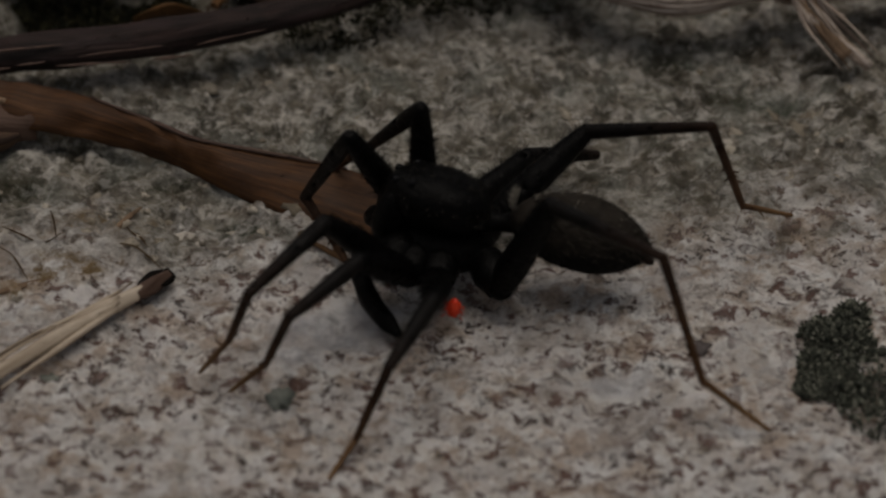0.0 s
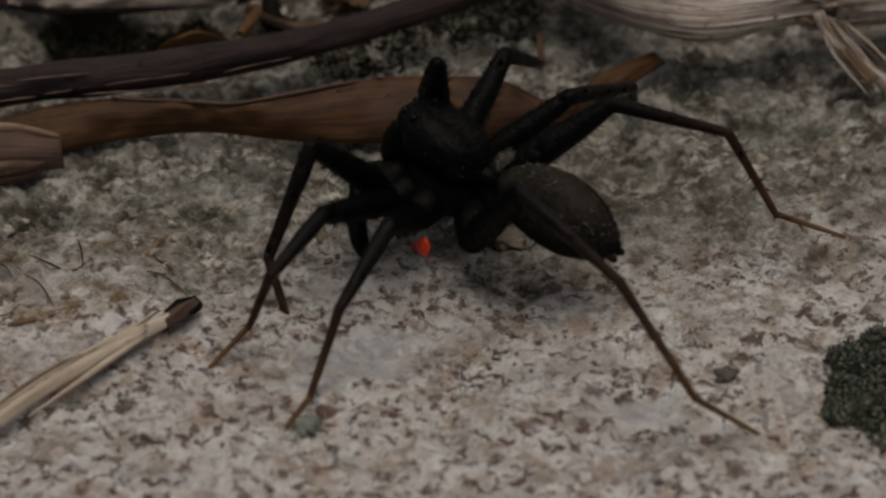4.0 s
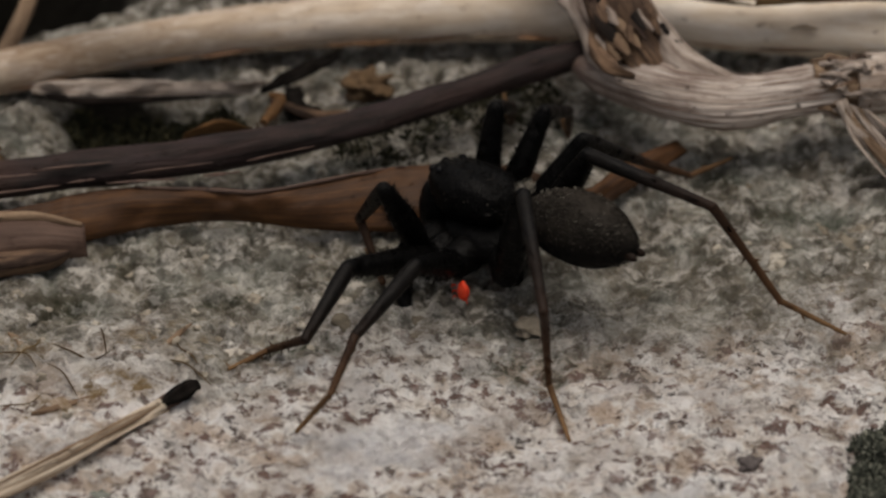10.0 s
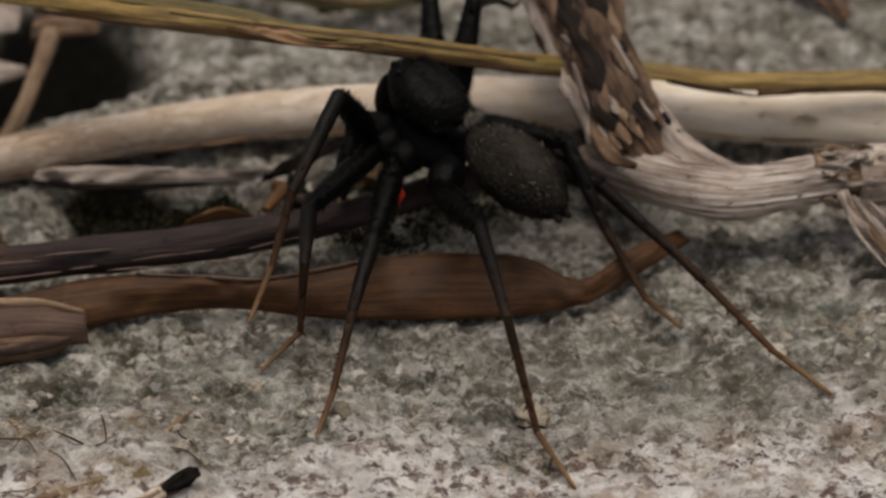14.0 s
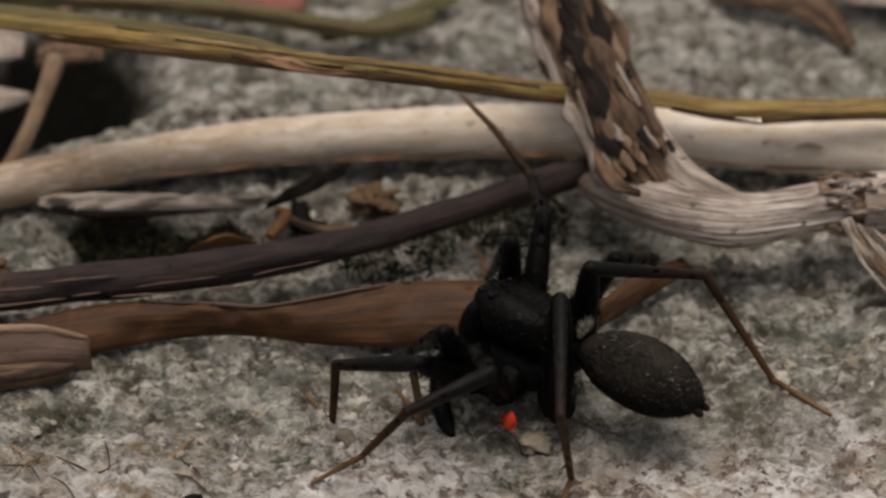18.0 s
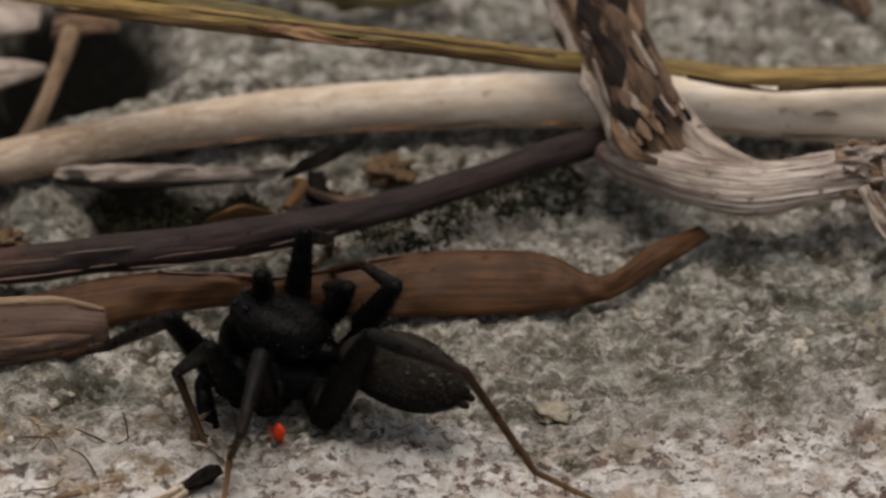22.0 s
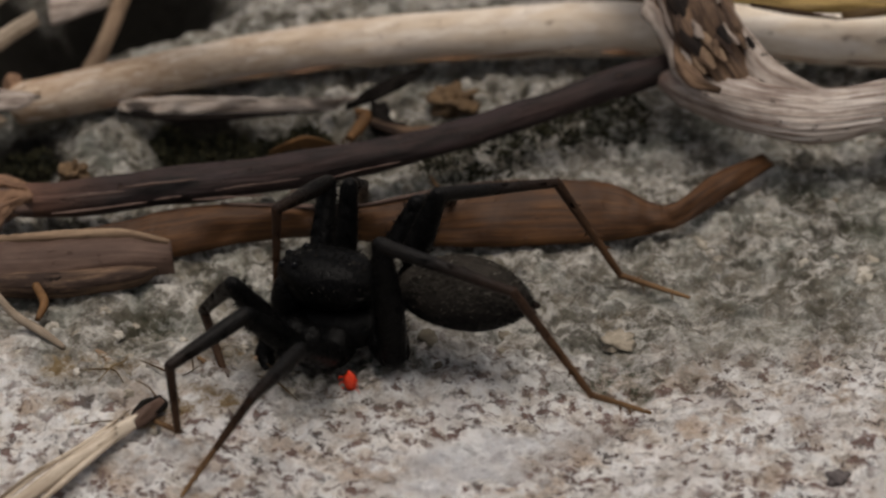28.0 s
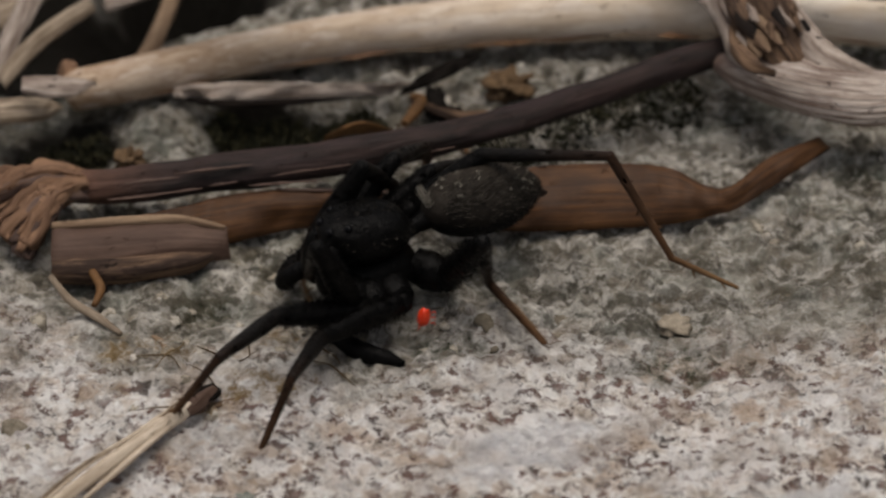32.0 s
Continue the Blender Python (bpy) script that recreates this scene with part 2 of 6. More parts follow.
PEELED = fibre("peeled_bark", (0.15, 0.096, 0.074), (0.06, 0.037, 0.03), (0.03, 0.02, 0.018), 0.7, 4, 0.8, 0.08)
TWIG = fibre("dark_twig_bark", (0.042, 0.024, 0.021), (0.009, 0.006, 0.0055), (0.11, 0.068, 0.052), 0.7, 2.6, 0.55, 0.2, (0.03, 0.018, 0.018), 0.14, (11.4, 15.2, (0.15, 0.072, 0.045)))
SPLIT = fibre("split_wood", (0.48, 0.3, 0.17), (0.25, 0.13, 0.065), (0.05, 0.03, 0.02), 0.75, 6, 0.8, 0.1)
FRAYED = fibre("frayed_wood", (0.3, 0.175, 0.105), (0.1, 0.053, 0.032), (0.06, 0.03, 0.02), 0.8, 3, 0.8, 0.15)
LEAF = fibre("brown_leaf", (0.112, 0.047, 0.014), (0.03, 0.0125, 0.005), (0.018, 0.009, 0.005), 0.6, 6, 0.6, 0.04)
BLADE = fibre("golden_blade", (0.42, 0.28, 0.088), (0.1, 0.06, 0.019), (0.05, 0.028, 0.01), 0.5, 3.0, 0.6, 0.06, (0.19, 0.15, 0.05), 0.16)
RUSSET = fibre("dark_blade_edge", (0.19, 0.11, 0.04), (0.05, 0.028, 0.012), (0.02, 0.012, 0.006), 0.55, 4, 0.7, 0.05)
OLIVE_GOLD = fibre("olive_gold_blade", (0.2, 0.155, 0.05), (0.06, 0.043, 0.016), (0.03, 0.018, 0.008), 0.5, 2.4, 0.6, 0.06, (0.11, 0.1, 0.035), 0.16)
GREEN = fibre("olive_blade", (0.14, 0.125, 0.05), (0.07, 0.06, 0.025), (0.05, 0.04, 0.02), 0.6, 5, 0.3, 0.03)
STUB = fibre("cut_straw", (0.13, 0.08, 0.058), (0.065, 0.037, 0.027), (0.05, 0.03, 0.02), 0.65, 5, 0.7, 0.06, None, 0.3)
BLEACHED = fibre("bleached_straw", (0.66, 0.57, 0.46), (0.36, 0.285, 0.21), (0.16, 0.10, 0.06), 0.6, 4, 0.5, 0.05, None, 0.2)
STRAW = fibre("tan_straw", (0.4, 0.325, 0.245), (0.14, 0.1, 0.066), (0.07, 0.042, 0.024), 0.65, 4, 0.7, 0.08, None, 0.11)
ROT_SHADE = fibre("rotted_wood_and_shade", (0.02, 0.012, 0.008), (0.005, 0.0035, 0.003), (0.004, 0.003, 0.003), 0.9, 4, 0.9, 0.15)
CHAR = plain("charred", (0.004, 0.0035, 0.003), (0.016, 0.013, 0.011), 0.95, 3.0, 0.08)
ORANGE = plain("orange_leaf_bit", (0.2, 0.095, 0.03), (0.09, 0.045, 0.018), 0.7, 2.0)
RED_LEAF = plain("reddish_leaf", (0.26, 0.09, 0.07), (0.15, 0.06, 0.05), 0.7, 0.8)
PEBBLE = plain("grey_green_stone", (0.1, 0.115, 0.1), (0.22, 0.23, 0.2), 0.7, 2.0)
TAN_STONE = plain("tan_stone", (0.2, 0.165, 0.12), (0.42, 0.365, 0.29), 0.8, 2.6, 0.2, 0.12)
DARK_STONE = plain("dark_grey_stone", (0.05, 0.042, 0.042), (0.13, 0.11, 0.105), 0.75, 2.0)
CRUMB = plain("brown_crumb", (0.16, 0.1, 0.05), (0.05, 0.03, 0.018), 0.9, 3.0)
MOSS = tufts("dark_moss", (0.008, 0.009, 0.005), (0.024, 0.024, 0.012), (0.055, 0.048, 0.023))
LICHEN = tufts("grey_green_lichen", (0.03, 0.034, 0.027), (0.09, 0.097, 0.076), (0.26, 0.26, 0.21))
FIBRES = tufts("root_fibres", (0.06, 0.036, 0.018), (0.12, 0.078, 0.036), (0.2, 0.14, 0.07))
GRIT = grit_stone()
BLACK = shell("black_shell", (0.0014, 0.0013, 0.0013), (0.004, 0.0037, 0.0035), 0.3, 4.0, 0.1, 0.07)
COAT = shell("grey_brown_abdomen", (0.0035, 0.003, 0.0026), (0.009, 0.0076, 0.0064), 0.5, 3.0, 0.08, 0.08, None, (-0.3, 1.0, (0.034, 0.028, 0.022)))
SHIN = shell("black_to_brown_leg", (0.0025, 0.002, 0.0018), (0.007, 0.0055, 0.0045), 0.4, 6.0, 0.06, 0.12, (1.6, 4.4, (0.02, 0.0105, 0.0065)))
SHANK = shell("dark_brown_leg", (0.01, 0.0065, 0.005), (0.025, 0.015, 0.01), 0.45)
FORELEG = shell("red_brown_leg", (0.02, 0.0105, 0.0065), (0.042, 0.022, 0.0125), 0.5, 9.0, 0.03, 0.1, (0.8, 2.8, (0.085, 0.044, 0.022)))
TARSUS = shell("tan_brown_leg", (0.085, 0.045, 0.022), (0.13, 0.073, 0.036), 0.6, 9.0, 0.03, 0.1, (0.3, 1.6, (0.19, 0.112, 0.056)))
EYES = shell("eye", (0.004, 0.004, 0.005), (0.004, 0.004, 0.005), 0.08, 2.0, 0.0)
HAIR = tufts("grey_hair", (0.008, 0.007, 0.006), (0.05, 0.042, 0.034), (0.16, 0.14, 0.115))
WHITE_HAIR = tufts("pale_hair", (0.14, 0.125, 0.1), (0.26, 0.24, 0.2), (0.4, 0.37, 0.32))
BRISTLE = tufts("black_bristle", (0.0015, 0.0015, 0.0015), (0.003, 0.003, 0.003), (0.009, 0.008, 0.007))
RED = plain("bright_red_mite", (0.7, 0.022, 0.006), (0.9, 0.085, 0.022), 0.35, 5.0, 0.4)


# ---- mesh helpers: all measures in millimetres ----
def part(name, bm, material, parent=None, label="", smooth=True):
    """One mesh object from a bmesh, under a thing or at top level."""
    me = bpy.data.meshes.new(name)
    bm.to_mesh(me)
    bm.free()
    me.transform(Matrix.Scale(MM, 4))
    for poly in me.polygons:
        poly.use_smooth = smooth
    me.materials.append(material)
    ob = new(name, me)
    if parent:
        ob.parent = parent
    if label:
        ob["label"] = label
    return ob


def bend(points, steps):
    """A smooth line through points (Catmull-Rom)."""
    p = [Vector(q) for q in points]
    p = [p[0] * 2 - p[1], *p, p[-1] * 2 - p[-2]]
    line = []
    for i in range(1, len(p) - 2):
        for k in range(steps):
            t = k / steps
            a, b, c, d = p[i - 1], p[i], p[i + 1], p[i + 2]
            line.append(0.5 * (2 * b + (c - a) * t + (2 * a - 5 * b + 4 * c - d) * t * t + (3 * b - a - 3 * c + d) * t ** 3))
    line.append(p[-2].copy())
    return line


def spread(values, n):
    """n values evenly read off a short list."""
    return [float(v) for v in np.interp(np.linspace(0, len(values) - 1, n), range(len(values)), values)]


def tube(points, radii, sides=16, steps=8, rough=0.0, ridges=0, depth=0.0, flat=1.0, seed=0, bm=None, cap=True, grain=1.0):
    """A round or ridged stalk along a line, with uneven skin. flat squeezes it in height."""
    bm = bm or bmesh.new()
    uv = bm.loops.layers.uv.verify()
    line = bend(points, steps)
    rad = spread(radii, len(line))
    rings, run = [], 0.0
    side = None
    for i, p in enumerate(line):
        along = (line[min(i + 1, len(line) - 1)] - line[max(i - 1, 0)]).normalized()
        if i:
            run += (p - line[i - 1]).length
        if side is None:
            side = along.cross(Vector((0, 0, 1)))
            if side.length < 0.1:
                side = along.cross(Vector((0, 1, 0)))
        side = (side - along * side.dot(along)).normalized()
        up = side.cross(along)
        ring = []
        for k in range(sides):
            a = 2 * math.pi * k / sides
            r = rad[i]
            if ridges:
                r *= 1 + depth * math.cos(ridges * a + 0.7 * noise.noise(Vector((run * 0.3, k * 0.2, seed))))
            if rough:
                r *= 1 + rough * noise.noise(Vector((math.cos(a) * grain, math.sin(a) * grain + seed * 7.3, run * 0.6 * grain + seed)))
            ring.append(bm.verts.new(p + side * (r * math.cos(a)) + up * (r * flat * math.sin(a))))
        rings.append((ring, run, rad[i]))
    for (a, va, ra), (b, vb, rb) in zip(rings, rings[1:]):
        for k in range(sides):
            j = (k + 1) % sides
            f = bm.faces.new((a[k], a[j], b[j], b[k]))
            w = 2 * math.pi * max(radii) / sides
            for loop, (u, v) in zip(f.loops, ((k * w, va), ((k + 1) * w, va), ((k + 1) * w, vb), (k * w, vb))):
                loop[uv].uv = (u + seed * 3.1, v + seed * 5.7)
    if cap:
        for ring, run, r in (rings[0], rings[-1]):
            f = bm.faces.new(ring)
            for loop in f.loops:
                loop[uv].uv = (loop.vert.co.x + seed, loop.vert.co.z * 4)
    bm.normal_update()
    return bm


def strip(low, high, thick=0.12, belly=0.3, steps=8, across=8, wave=0.0, seed=0, push=(0, -0.6, 0.6)):
    """A leaf or blade with thickness, between a lower and an upper edge line; belly bows it towards push."""
    bm = bmesh.new()
    uv = bm.loops.layers.uv.verify()
    a, b = bend(low, steps), bend(high, steps)
    push = Vector(push)
    sheets = []
    run = 0.0
    for s in (0, 1):
        grid = []
        for i, (p, q) in enumerate(zip(a, b)):
            row = []
            for k in range(across + 1):
                t = k / across
                bow = belly * 4 * t * (1 - t) * min(1.0, (q - p).length / 1.2)
                w = wave * noise.noise(Vector((i * 0.35, t * 2.0, seed)))
                edge = 1 - 0.75 * (abs(2 * t - 1) ** 3)
                row.append(bm.verts.new(p.lerp(q, t) + push * (bow + w) - push.normalized() * (thick * s * edge)))
            grid.append(row)
        sheets.append(grid)
    dist = [0.0]
    for i in range(1, len(a)):
        dist.append(dist[-1] + (a[i] - a[i - 1]).length)

    def face(vs, us):
        f = bm.faces.new(vs)
        for loop, (u, v) in zip(f.loops, us):
            loop[uv].uv = (u + seed * 2.3, v + seed)

    n = len(a) - 1
    for s, grid in enumerate(sheets):
        for i in range(n):
            for k in range(across):
                vs = [grid[i][k], grid[i + 1][k], grid[i + 1][k + 1], grid[i][k + 1]]
                us = [(k * 0.25, dist[i]), (k * 0.25, dist[i + 1]), ((k + 1) * 0.25, dist[i + 1]), ((k + 1) * 0.25, dist[i])]
                if s:
                    vs, us = vs[::-1], us[::-1]
                face(vs, us)
    f, g = sheets
    for i in range(n):
        for k in (0, across):
            vs = [f[i][k], g[i][k], g[i + 1][k], f[i + 1][k]]
            face(vs if k == 0 else vs[::-1], [(0, dist[i]), (0.1, dist[i]), (0.1, dist[i + 1]), (0, dist[i + 1])])
    for i in (0, n):
        for k in range(across):
            vs = [f[i][k], f[i][k + 1], g[i][k + 1], g[i][k]]
            face(vs if i == 0 else vs[::-1], [(k * 0.25, 0), (k * 0.25 + 0.25, 0), (k * 0.25 + 0.25, 0.1), (k * 0.25, 0.1)])
    bm.normal_update()
    return bm


def blob(size, at=(0, 0, 0), rough=0.15, grain=1.5, seed=0, detail=3, shape=None, bm=None):
    """A rounded lump with uneven skin; shape(v) may mould the unit ball first."""
    bm = bm or bmesh.new()
    got = bmesh.ops.create_icosphere(bm, subdivisions=detail, radius=1.0)["verts"]
    for v in got:
        d = v.co.copy()
        if shape:
            d = shape(d)
        n = 1 + rough * noise.noise(v.co * grain + Vector((seed * 5.1, seed, 0)))
        v.co = Vector((d.x * size[0] * n + at[0], d.y * size[1] * n + at[1], d.z * size[2] * n + at[2]))
    return bm


def spikes(spots, length, width, name, material, parent, jitter=0.4, seed=1):
    """Hairs: thin three-sided spikes from (place, way) pairs, in one mesh."""
    rnd = random.Random(seed)
    verts, faces = [], []
    for at, way in spots:
        way = Vector(way).normalized()
        way = (way + jitter * Vector((rnd.uniform(-1, 1), rnd.uniform(-1, 1), rnd.uniform(-1, 1)))).normalized()
        s = way.orthogonal().normalized()
        t = way.cross(s)
        ln = length * rnd.uniform(0.6, 1.25)
        b = len(verts)
        for k in range(3):
            a = 2.094 * k
            verts.append(Vector(at) + (s * math.cos(a) + t * math.sin(a)) * width)
        verts.append(Vector(at) + way * ln)
        faces += [(b, b + 1, b + 3), (b + 1, b + 2, b + 3), (b + 2, b, b + 3)]
    me = bpy.data.meshes.new(name)
    me.from_pydata([v * MM for v in verts], [], faces)
    me.materials.append(material)
    ob = new(name, me)
    ob["kind"] = "stuff"
    if parent:
        ob.parent = parent
    return ob


# ---- the rock: one sheet to the horizon ----
def lattice(x, y, seed):
    """Smooth value noise on arrays, about -1 to 1."""
    xi, yi = np.floor(x).astype(np.int64), np.floor(y).astype(np.int64)
    fx, fy = x - xi, y - yi
    fx, fy = fx * fx * (3 - 2 * fx), fy * fy * (3 - 2 * fy)

    def h(i, j):
        n = (i * 374761393 + j * 668265263 + seed * 144665) & 0x7FFFFFFF
        n = ((n ^ (n >> 13)) * 1274126177) & 0x7FFFFFFF
        return ((n ^ (n >> 16)) & 0xFFFF) / 32767.5 - 1

    top = h(xi, yi) * (1 - fx) + h(xi + 1, yi) * fx
    low = h(xi, yi + 1) * (1 - fx) + h(xi + 1, yi + 1) * fx
    return top * (1 - fy) + low * fy


def lumps_of(x, y, seed):
    """Rounded lumps on arrays: closeness to the nearest seed point, and that point's own random number."""
    xi, yi = np.floor(x).astype(np.int64), np.floor(y).astype(np.int64)
    best, own = np.full(x.shape, 9.0), np.zeros(x.shape)
    for i in (-1, 0, 1):
        for j in (-1, 0, 1):
            n = ((xi + i) * 374761393 + (yi + j) * 668265263 + seed * 144665) & 0x7FFFFFFF
            n = ((n ^ (n >> 13)) * 1274126177) & 0x7FFFFFFF
            px, py, r = (n & 0x3FF) / 1023, ((n >> 10) & 0x3FF) / 1023, ((n >> 20) & 0x3FF) / 1023
            d = (x - xi - i - px) ** 2 + (y - yi - j - py) ** 2
            own = np.where(d < best, r, own)
            best = np.minimum(best, d)
    return np.clip(1 - best * 1.6, 0, 1), own


def step(x, a, b):
    t = np.clip((x - a) / (b - a), 0, 1)
    return t * t * (3 - 2 * t)


# hollows and pits in the rock: x, y, radius, depth
PITS = [
    (8.87, -13.92, 0.50, 0.35),
    (10.32, -0.13, 0.60, 0.35),
    (11.47, 0.93, 0.60, 0.35),
    (8.51, 0.67, 0.50, 0.30),
    (-7.62, -18.92, 1.00, 0.30),
    (-11.51, -17.84, 0.90, 0.30),
    (-9.95, -15.37, 0.35, 0.25),
    (-12.70, 13.60, 1.70, 3.20),
    (-11.10, 13.00, 0.90, 1.80),
    (-14.03, 15.40, 2.70, 4.20),
    (-16.40, 12.60, 1.90, 2.40),
    (-19.27, 10.96, 3.50, 3.00),
    (-10.90, 4.30, 1.50, 1.30),
    (-8.40, 3.30, 1.60, 0.80),
    (-17.20, 3.00, 1.80, 1.50),
    (-5.41, -7.48, 0.90, 0.40),
    (-6.94, -7.76, 0.70, 0.40),
    (-11.34, -6.62, 0.90, 0.40),
    (-9.30, -6.04, 0.60, 0.30),
    (-2.81, -8.32, 0.60, 0.25),
    (12.49, -1.85, 1.00, 0.35),
    (7.37, -3.67, 0.80, 0.30),
    (5.17, -5.46, 0.70, 0.30),
]


# stains on the rock: kind, x, y, half width, half depth
STAINS = [
    ("quartz", -1.7, -13.3, 2.6, 1.5),
    ("quartz", -0.6, -12.2, 1.6, 0.9),
    ("quartz", -2.9, -14.6, 1.3, 0.8),
    ("quartz", 6.4, -15.6, 1.5, 0.7),
    # the next two hold both moss green and the shade under the spider
    ("moss", 3.1, -9.2, 2.6, 1.3),
    ("moss", -4.6, -8.4, 2.0, 0.9),
    ("moss", -6.9, -6.3, 1.3, 0.7),
    ("moss", 4.4, 4.0, 2.6, 1.0),
    ("moss", 9.3, 0.5, 1.2, 0.7),
    ("moss", 11.6, -1.6, 1.7, 0.8),
    ("moss", -11.4, -6.3, 1.4, 0.8),
    ("dust", -11.8, -11.6, 1.4, 0.8),
    ("dust", -9.9, -10.7, 1.7, 0.8),
    ("dust", -8.5, -8.2, 1.3, 0.9),
    ("dust", -13.2, -8.9, 1.8, 0.9),
    ("dust", 2.6, -5.9, 0.8, 0.5),
    ("moss", 2.75, -7.5, 0.8, 0.35),
    ("dull_rock", 10.5, -5.4, 6.0, 3.0),
    ("dull_rock", 4.5, -4.2, 4.0, 2.0),
    ("dull_rock", -11.0, -6.3, 4.5, 1.5),
    ("dull_rock", 12.5, -8.5, 2.5, 1.2),
]


def relief(x, y):
    """Height of the rock, and by name: how crusted it is, the shade painted in deep pits, its stains, and each lump's
    own number.
    """
    x, y = np.asarray(x, float), np.asarray(y, float)
    near = np.exp(-((x / 60) ** 2 + (y / 60) ** 2))
    crust = np.clip(step(y - 0.22 * np.clip(x, 0, 9) + 2.2 * lattice(x / 3.2, y / 3.2, 5) + 0.9 * lattice(x / 0.9, y / 0.9, 15), -11.5, -5.5) * (0.84 + 0.16 * step(-x + 2 * lattice(x / 5, y / 5, 8), -5, 3)), 0, 1)
    z = 0.30 * lattice(x / 9, y / 9, 1) + 0.16 * lattice(x / 3.1, y / 3.1, 2) + (0.1 + 0.06 * crust) * lattice(x / 1.5, y / 1.5, 12)
    wx, wy = x + 0.35 * lattice(x / 0.9, y / 0.9, 21), y + 0.35 * lattice(x / 0.9, y / 0.9, 22)
    wx, wy = wx + 0.10 * lattice(x / 0.25, y / 0.25, 23), wy + 0.10 * lattice(x / 0.25, y / 0.25, 24)
    big, grain = lumps_of(wx / 0.8, wy / 0.8, 3)
    tiny, own = lumps_of(wx / 0.42, wy / 0.42, 4)
    calm = 1 - 0.6 * step(y + 0.5 * lattice(x / 2, y / 2, 33), 7.5, 10.5)
    z += calm * (0.16 + 0.14 * crust) * (big * (0.3 + 1.0 * grain) - 0.55) + (0.09 + 0.07 * crust) * (tiny * (0.4 + own) - 0.5)
    z += 0.05 * lattice(x / 0.38, y / 0.38, 6) + 0.035 * lattice(x / 0.19, y / 0.19, 7) + 0.02 * lattice(x / 0.1, y / 0.1, 17)
    pit_shade = np.zeros_like(x)
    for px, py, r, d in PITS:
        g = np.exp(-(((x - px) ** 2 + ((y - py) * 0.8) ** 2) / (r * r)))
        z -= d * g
        # only the deep pits get painted shade
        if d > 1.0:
            pit_shade = np.maximum(pit_shade, np.clip(g * 3.4 - 0.45 + 0.25 * lattice(x / 0.7, y / 0.7, 31), 0, 1))
    fields = {"crust": crust, "pit_shade": pit_shade, "grain": 0.6 * grain + 0.4 * own}
    for kind in ("quartz", "moss", "dust", "dull_rock"):
        fields[kind] = np.zeros_like(x)
    ragged = 0.35 * lattice(x / 0.8, y / 0.8, 41) + 0.2 * lattice(x / 0.3, y / 0.3, 42)
    for kind, px, py, a, b in STAINS:
        d = np.hypot((x - px) / a, (y - py) / b)
        fields[kind] = np.maximum(fields[kind], np.clip(1.5 * (1.05 - d + ragged), 0, 1))
    z -= 0.12 * fields["moss"]
    z += (1 - near) * 18 * lattice(x / 260, y / 260, 9) * np.clip(np.hypot(x, y) / 300, 0, 1)
    return z - 0.1, fields


def height(x, y):
    return float(relief(np.array([x]), np.array([y]))[0][0])


def make_rock():
    far = [27 * 1.22 ** k for k in range(1, 9)]
    axis_x = np.array([-v for v in far[::-1]] + list(np.linspace(-27, -17.5, 40)) + list(np.linspace(-17.4, 17.4, 500)) + list(np.linspace(17.5, 27, 40)) + far)
    axis_y = np.array([-v for v in far[::-1]] + list(np.linspace(-27, -21.5, 30)) + list(np.linspace(-21.4, 8, 440)) + list(np.linspace(8.15, 27, 120)) + far)
    gx, gy = np.meshgrid(axis_x, axis_y)
    z, fields = relief(gx, gy)
    n, m = len(axis_x), len(axis_y)
    me = bpy.data.meshes.new("ground")
    idx = np.arange(n * m).reshape(m, n)
    quads = np.stack([idx[:-1, :-1], idx[:-1, 1:], idx[1:, 1:], idx[1:, :-1]], -1).reshape(-1, 4)
    me.vertices.add(n * m)
    me.vertices.foreach_set("co", (np.stack([gx, gy, z], -1).reshape(-1) * MM).astype(np.float32))
    me.loops.add(quads.size)
    me.loops.foreach_set("vertex_index", quads.reshape(-1).astype(np.int32))
    me.polygons.add(len(quads))
    me.polygons.foreach_set("loop_start", np.arange(0, quads.size, 4, dtype=np.int32))
    me.update(calc_edges=True)
    for key, values in fields.items():
        a = me.attributes.new(key, "FLOAT", "POINT")
        a.data.foreach_set("value", values.reshape(-1).astype(np.float32))
    me.polygons.foreach_set("use_smooth", np.ones(len(quads), dtype=bool))
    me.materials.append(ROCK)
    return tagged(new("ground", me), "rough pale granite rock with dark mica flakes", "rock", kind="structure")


make_rock()


# ---- litter on the rock ----
def thing(name, label, category, group="", kind=""):
    return tagged(new(name), label, category, group, kind)


def solo(name, bm, material, label, category, group="", kind="", smooth=True):
    """A thing that is one mesh."""
    return tagged(part(name, bm, material, None, "", smooth), label, category, group, kind)


# the thick pale stem that lies across
pale = thing("pale_stem", "thick pale beige dry stem lying on the rock", "stem")
part("stalk", tube([(-17.11, 4.5, 0.75), (-16.78, 4.6, 0.78), (-14.77, 5.3, 0.8), (-10.18, 6.85, 0.85), (-5.45, 7.85, 0.95), (0.31, 8.35, 1.05), (4.14, 8.3, 1.10), (8.90, 7.85, 1.10), (14.90, 7.14, 1.10), (20.20, 6.72, 1.10)],
     [0.4, 0.7, 0.74, 0.78, 0.84, 0.92, 0.97, 1.0, 1.0, 1.0], 28, 12, 0.08, seed=1), PALE, pale)
part("broken_end", tube([(-17.33, 4.72, 0.85), (-17.08, 4.84, 0.86), (-16.66, 4.99, 0.90)], [0.2, 0.55, 0.6], 20, 8, 0.8, seed=62, grain=2.4), FRAYED, pale, "orange-brown broken end")
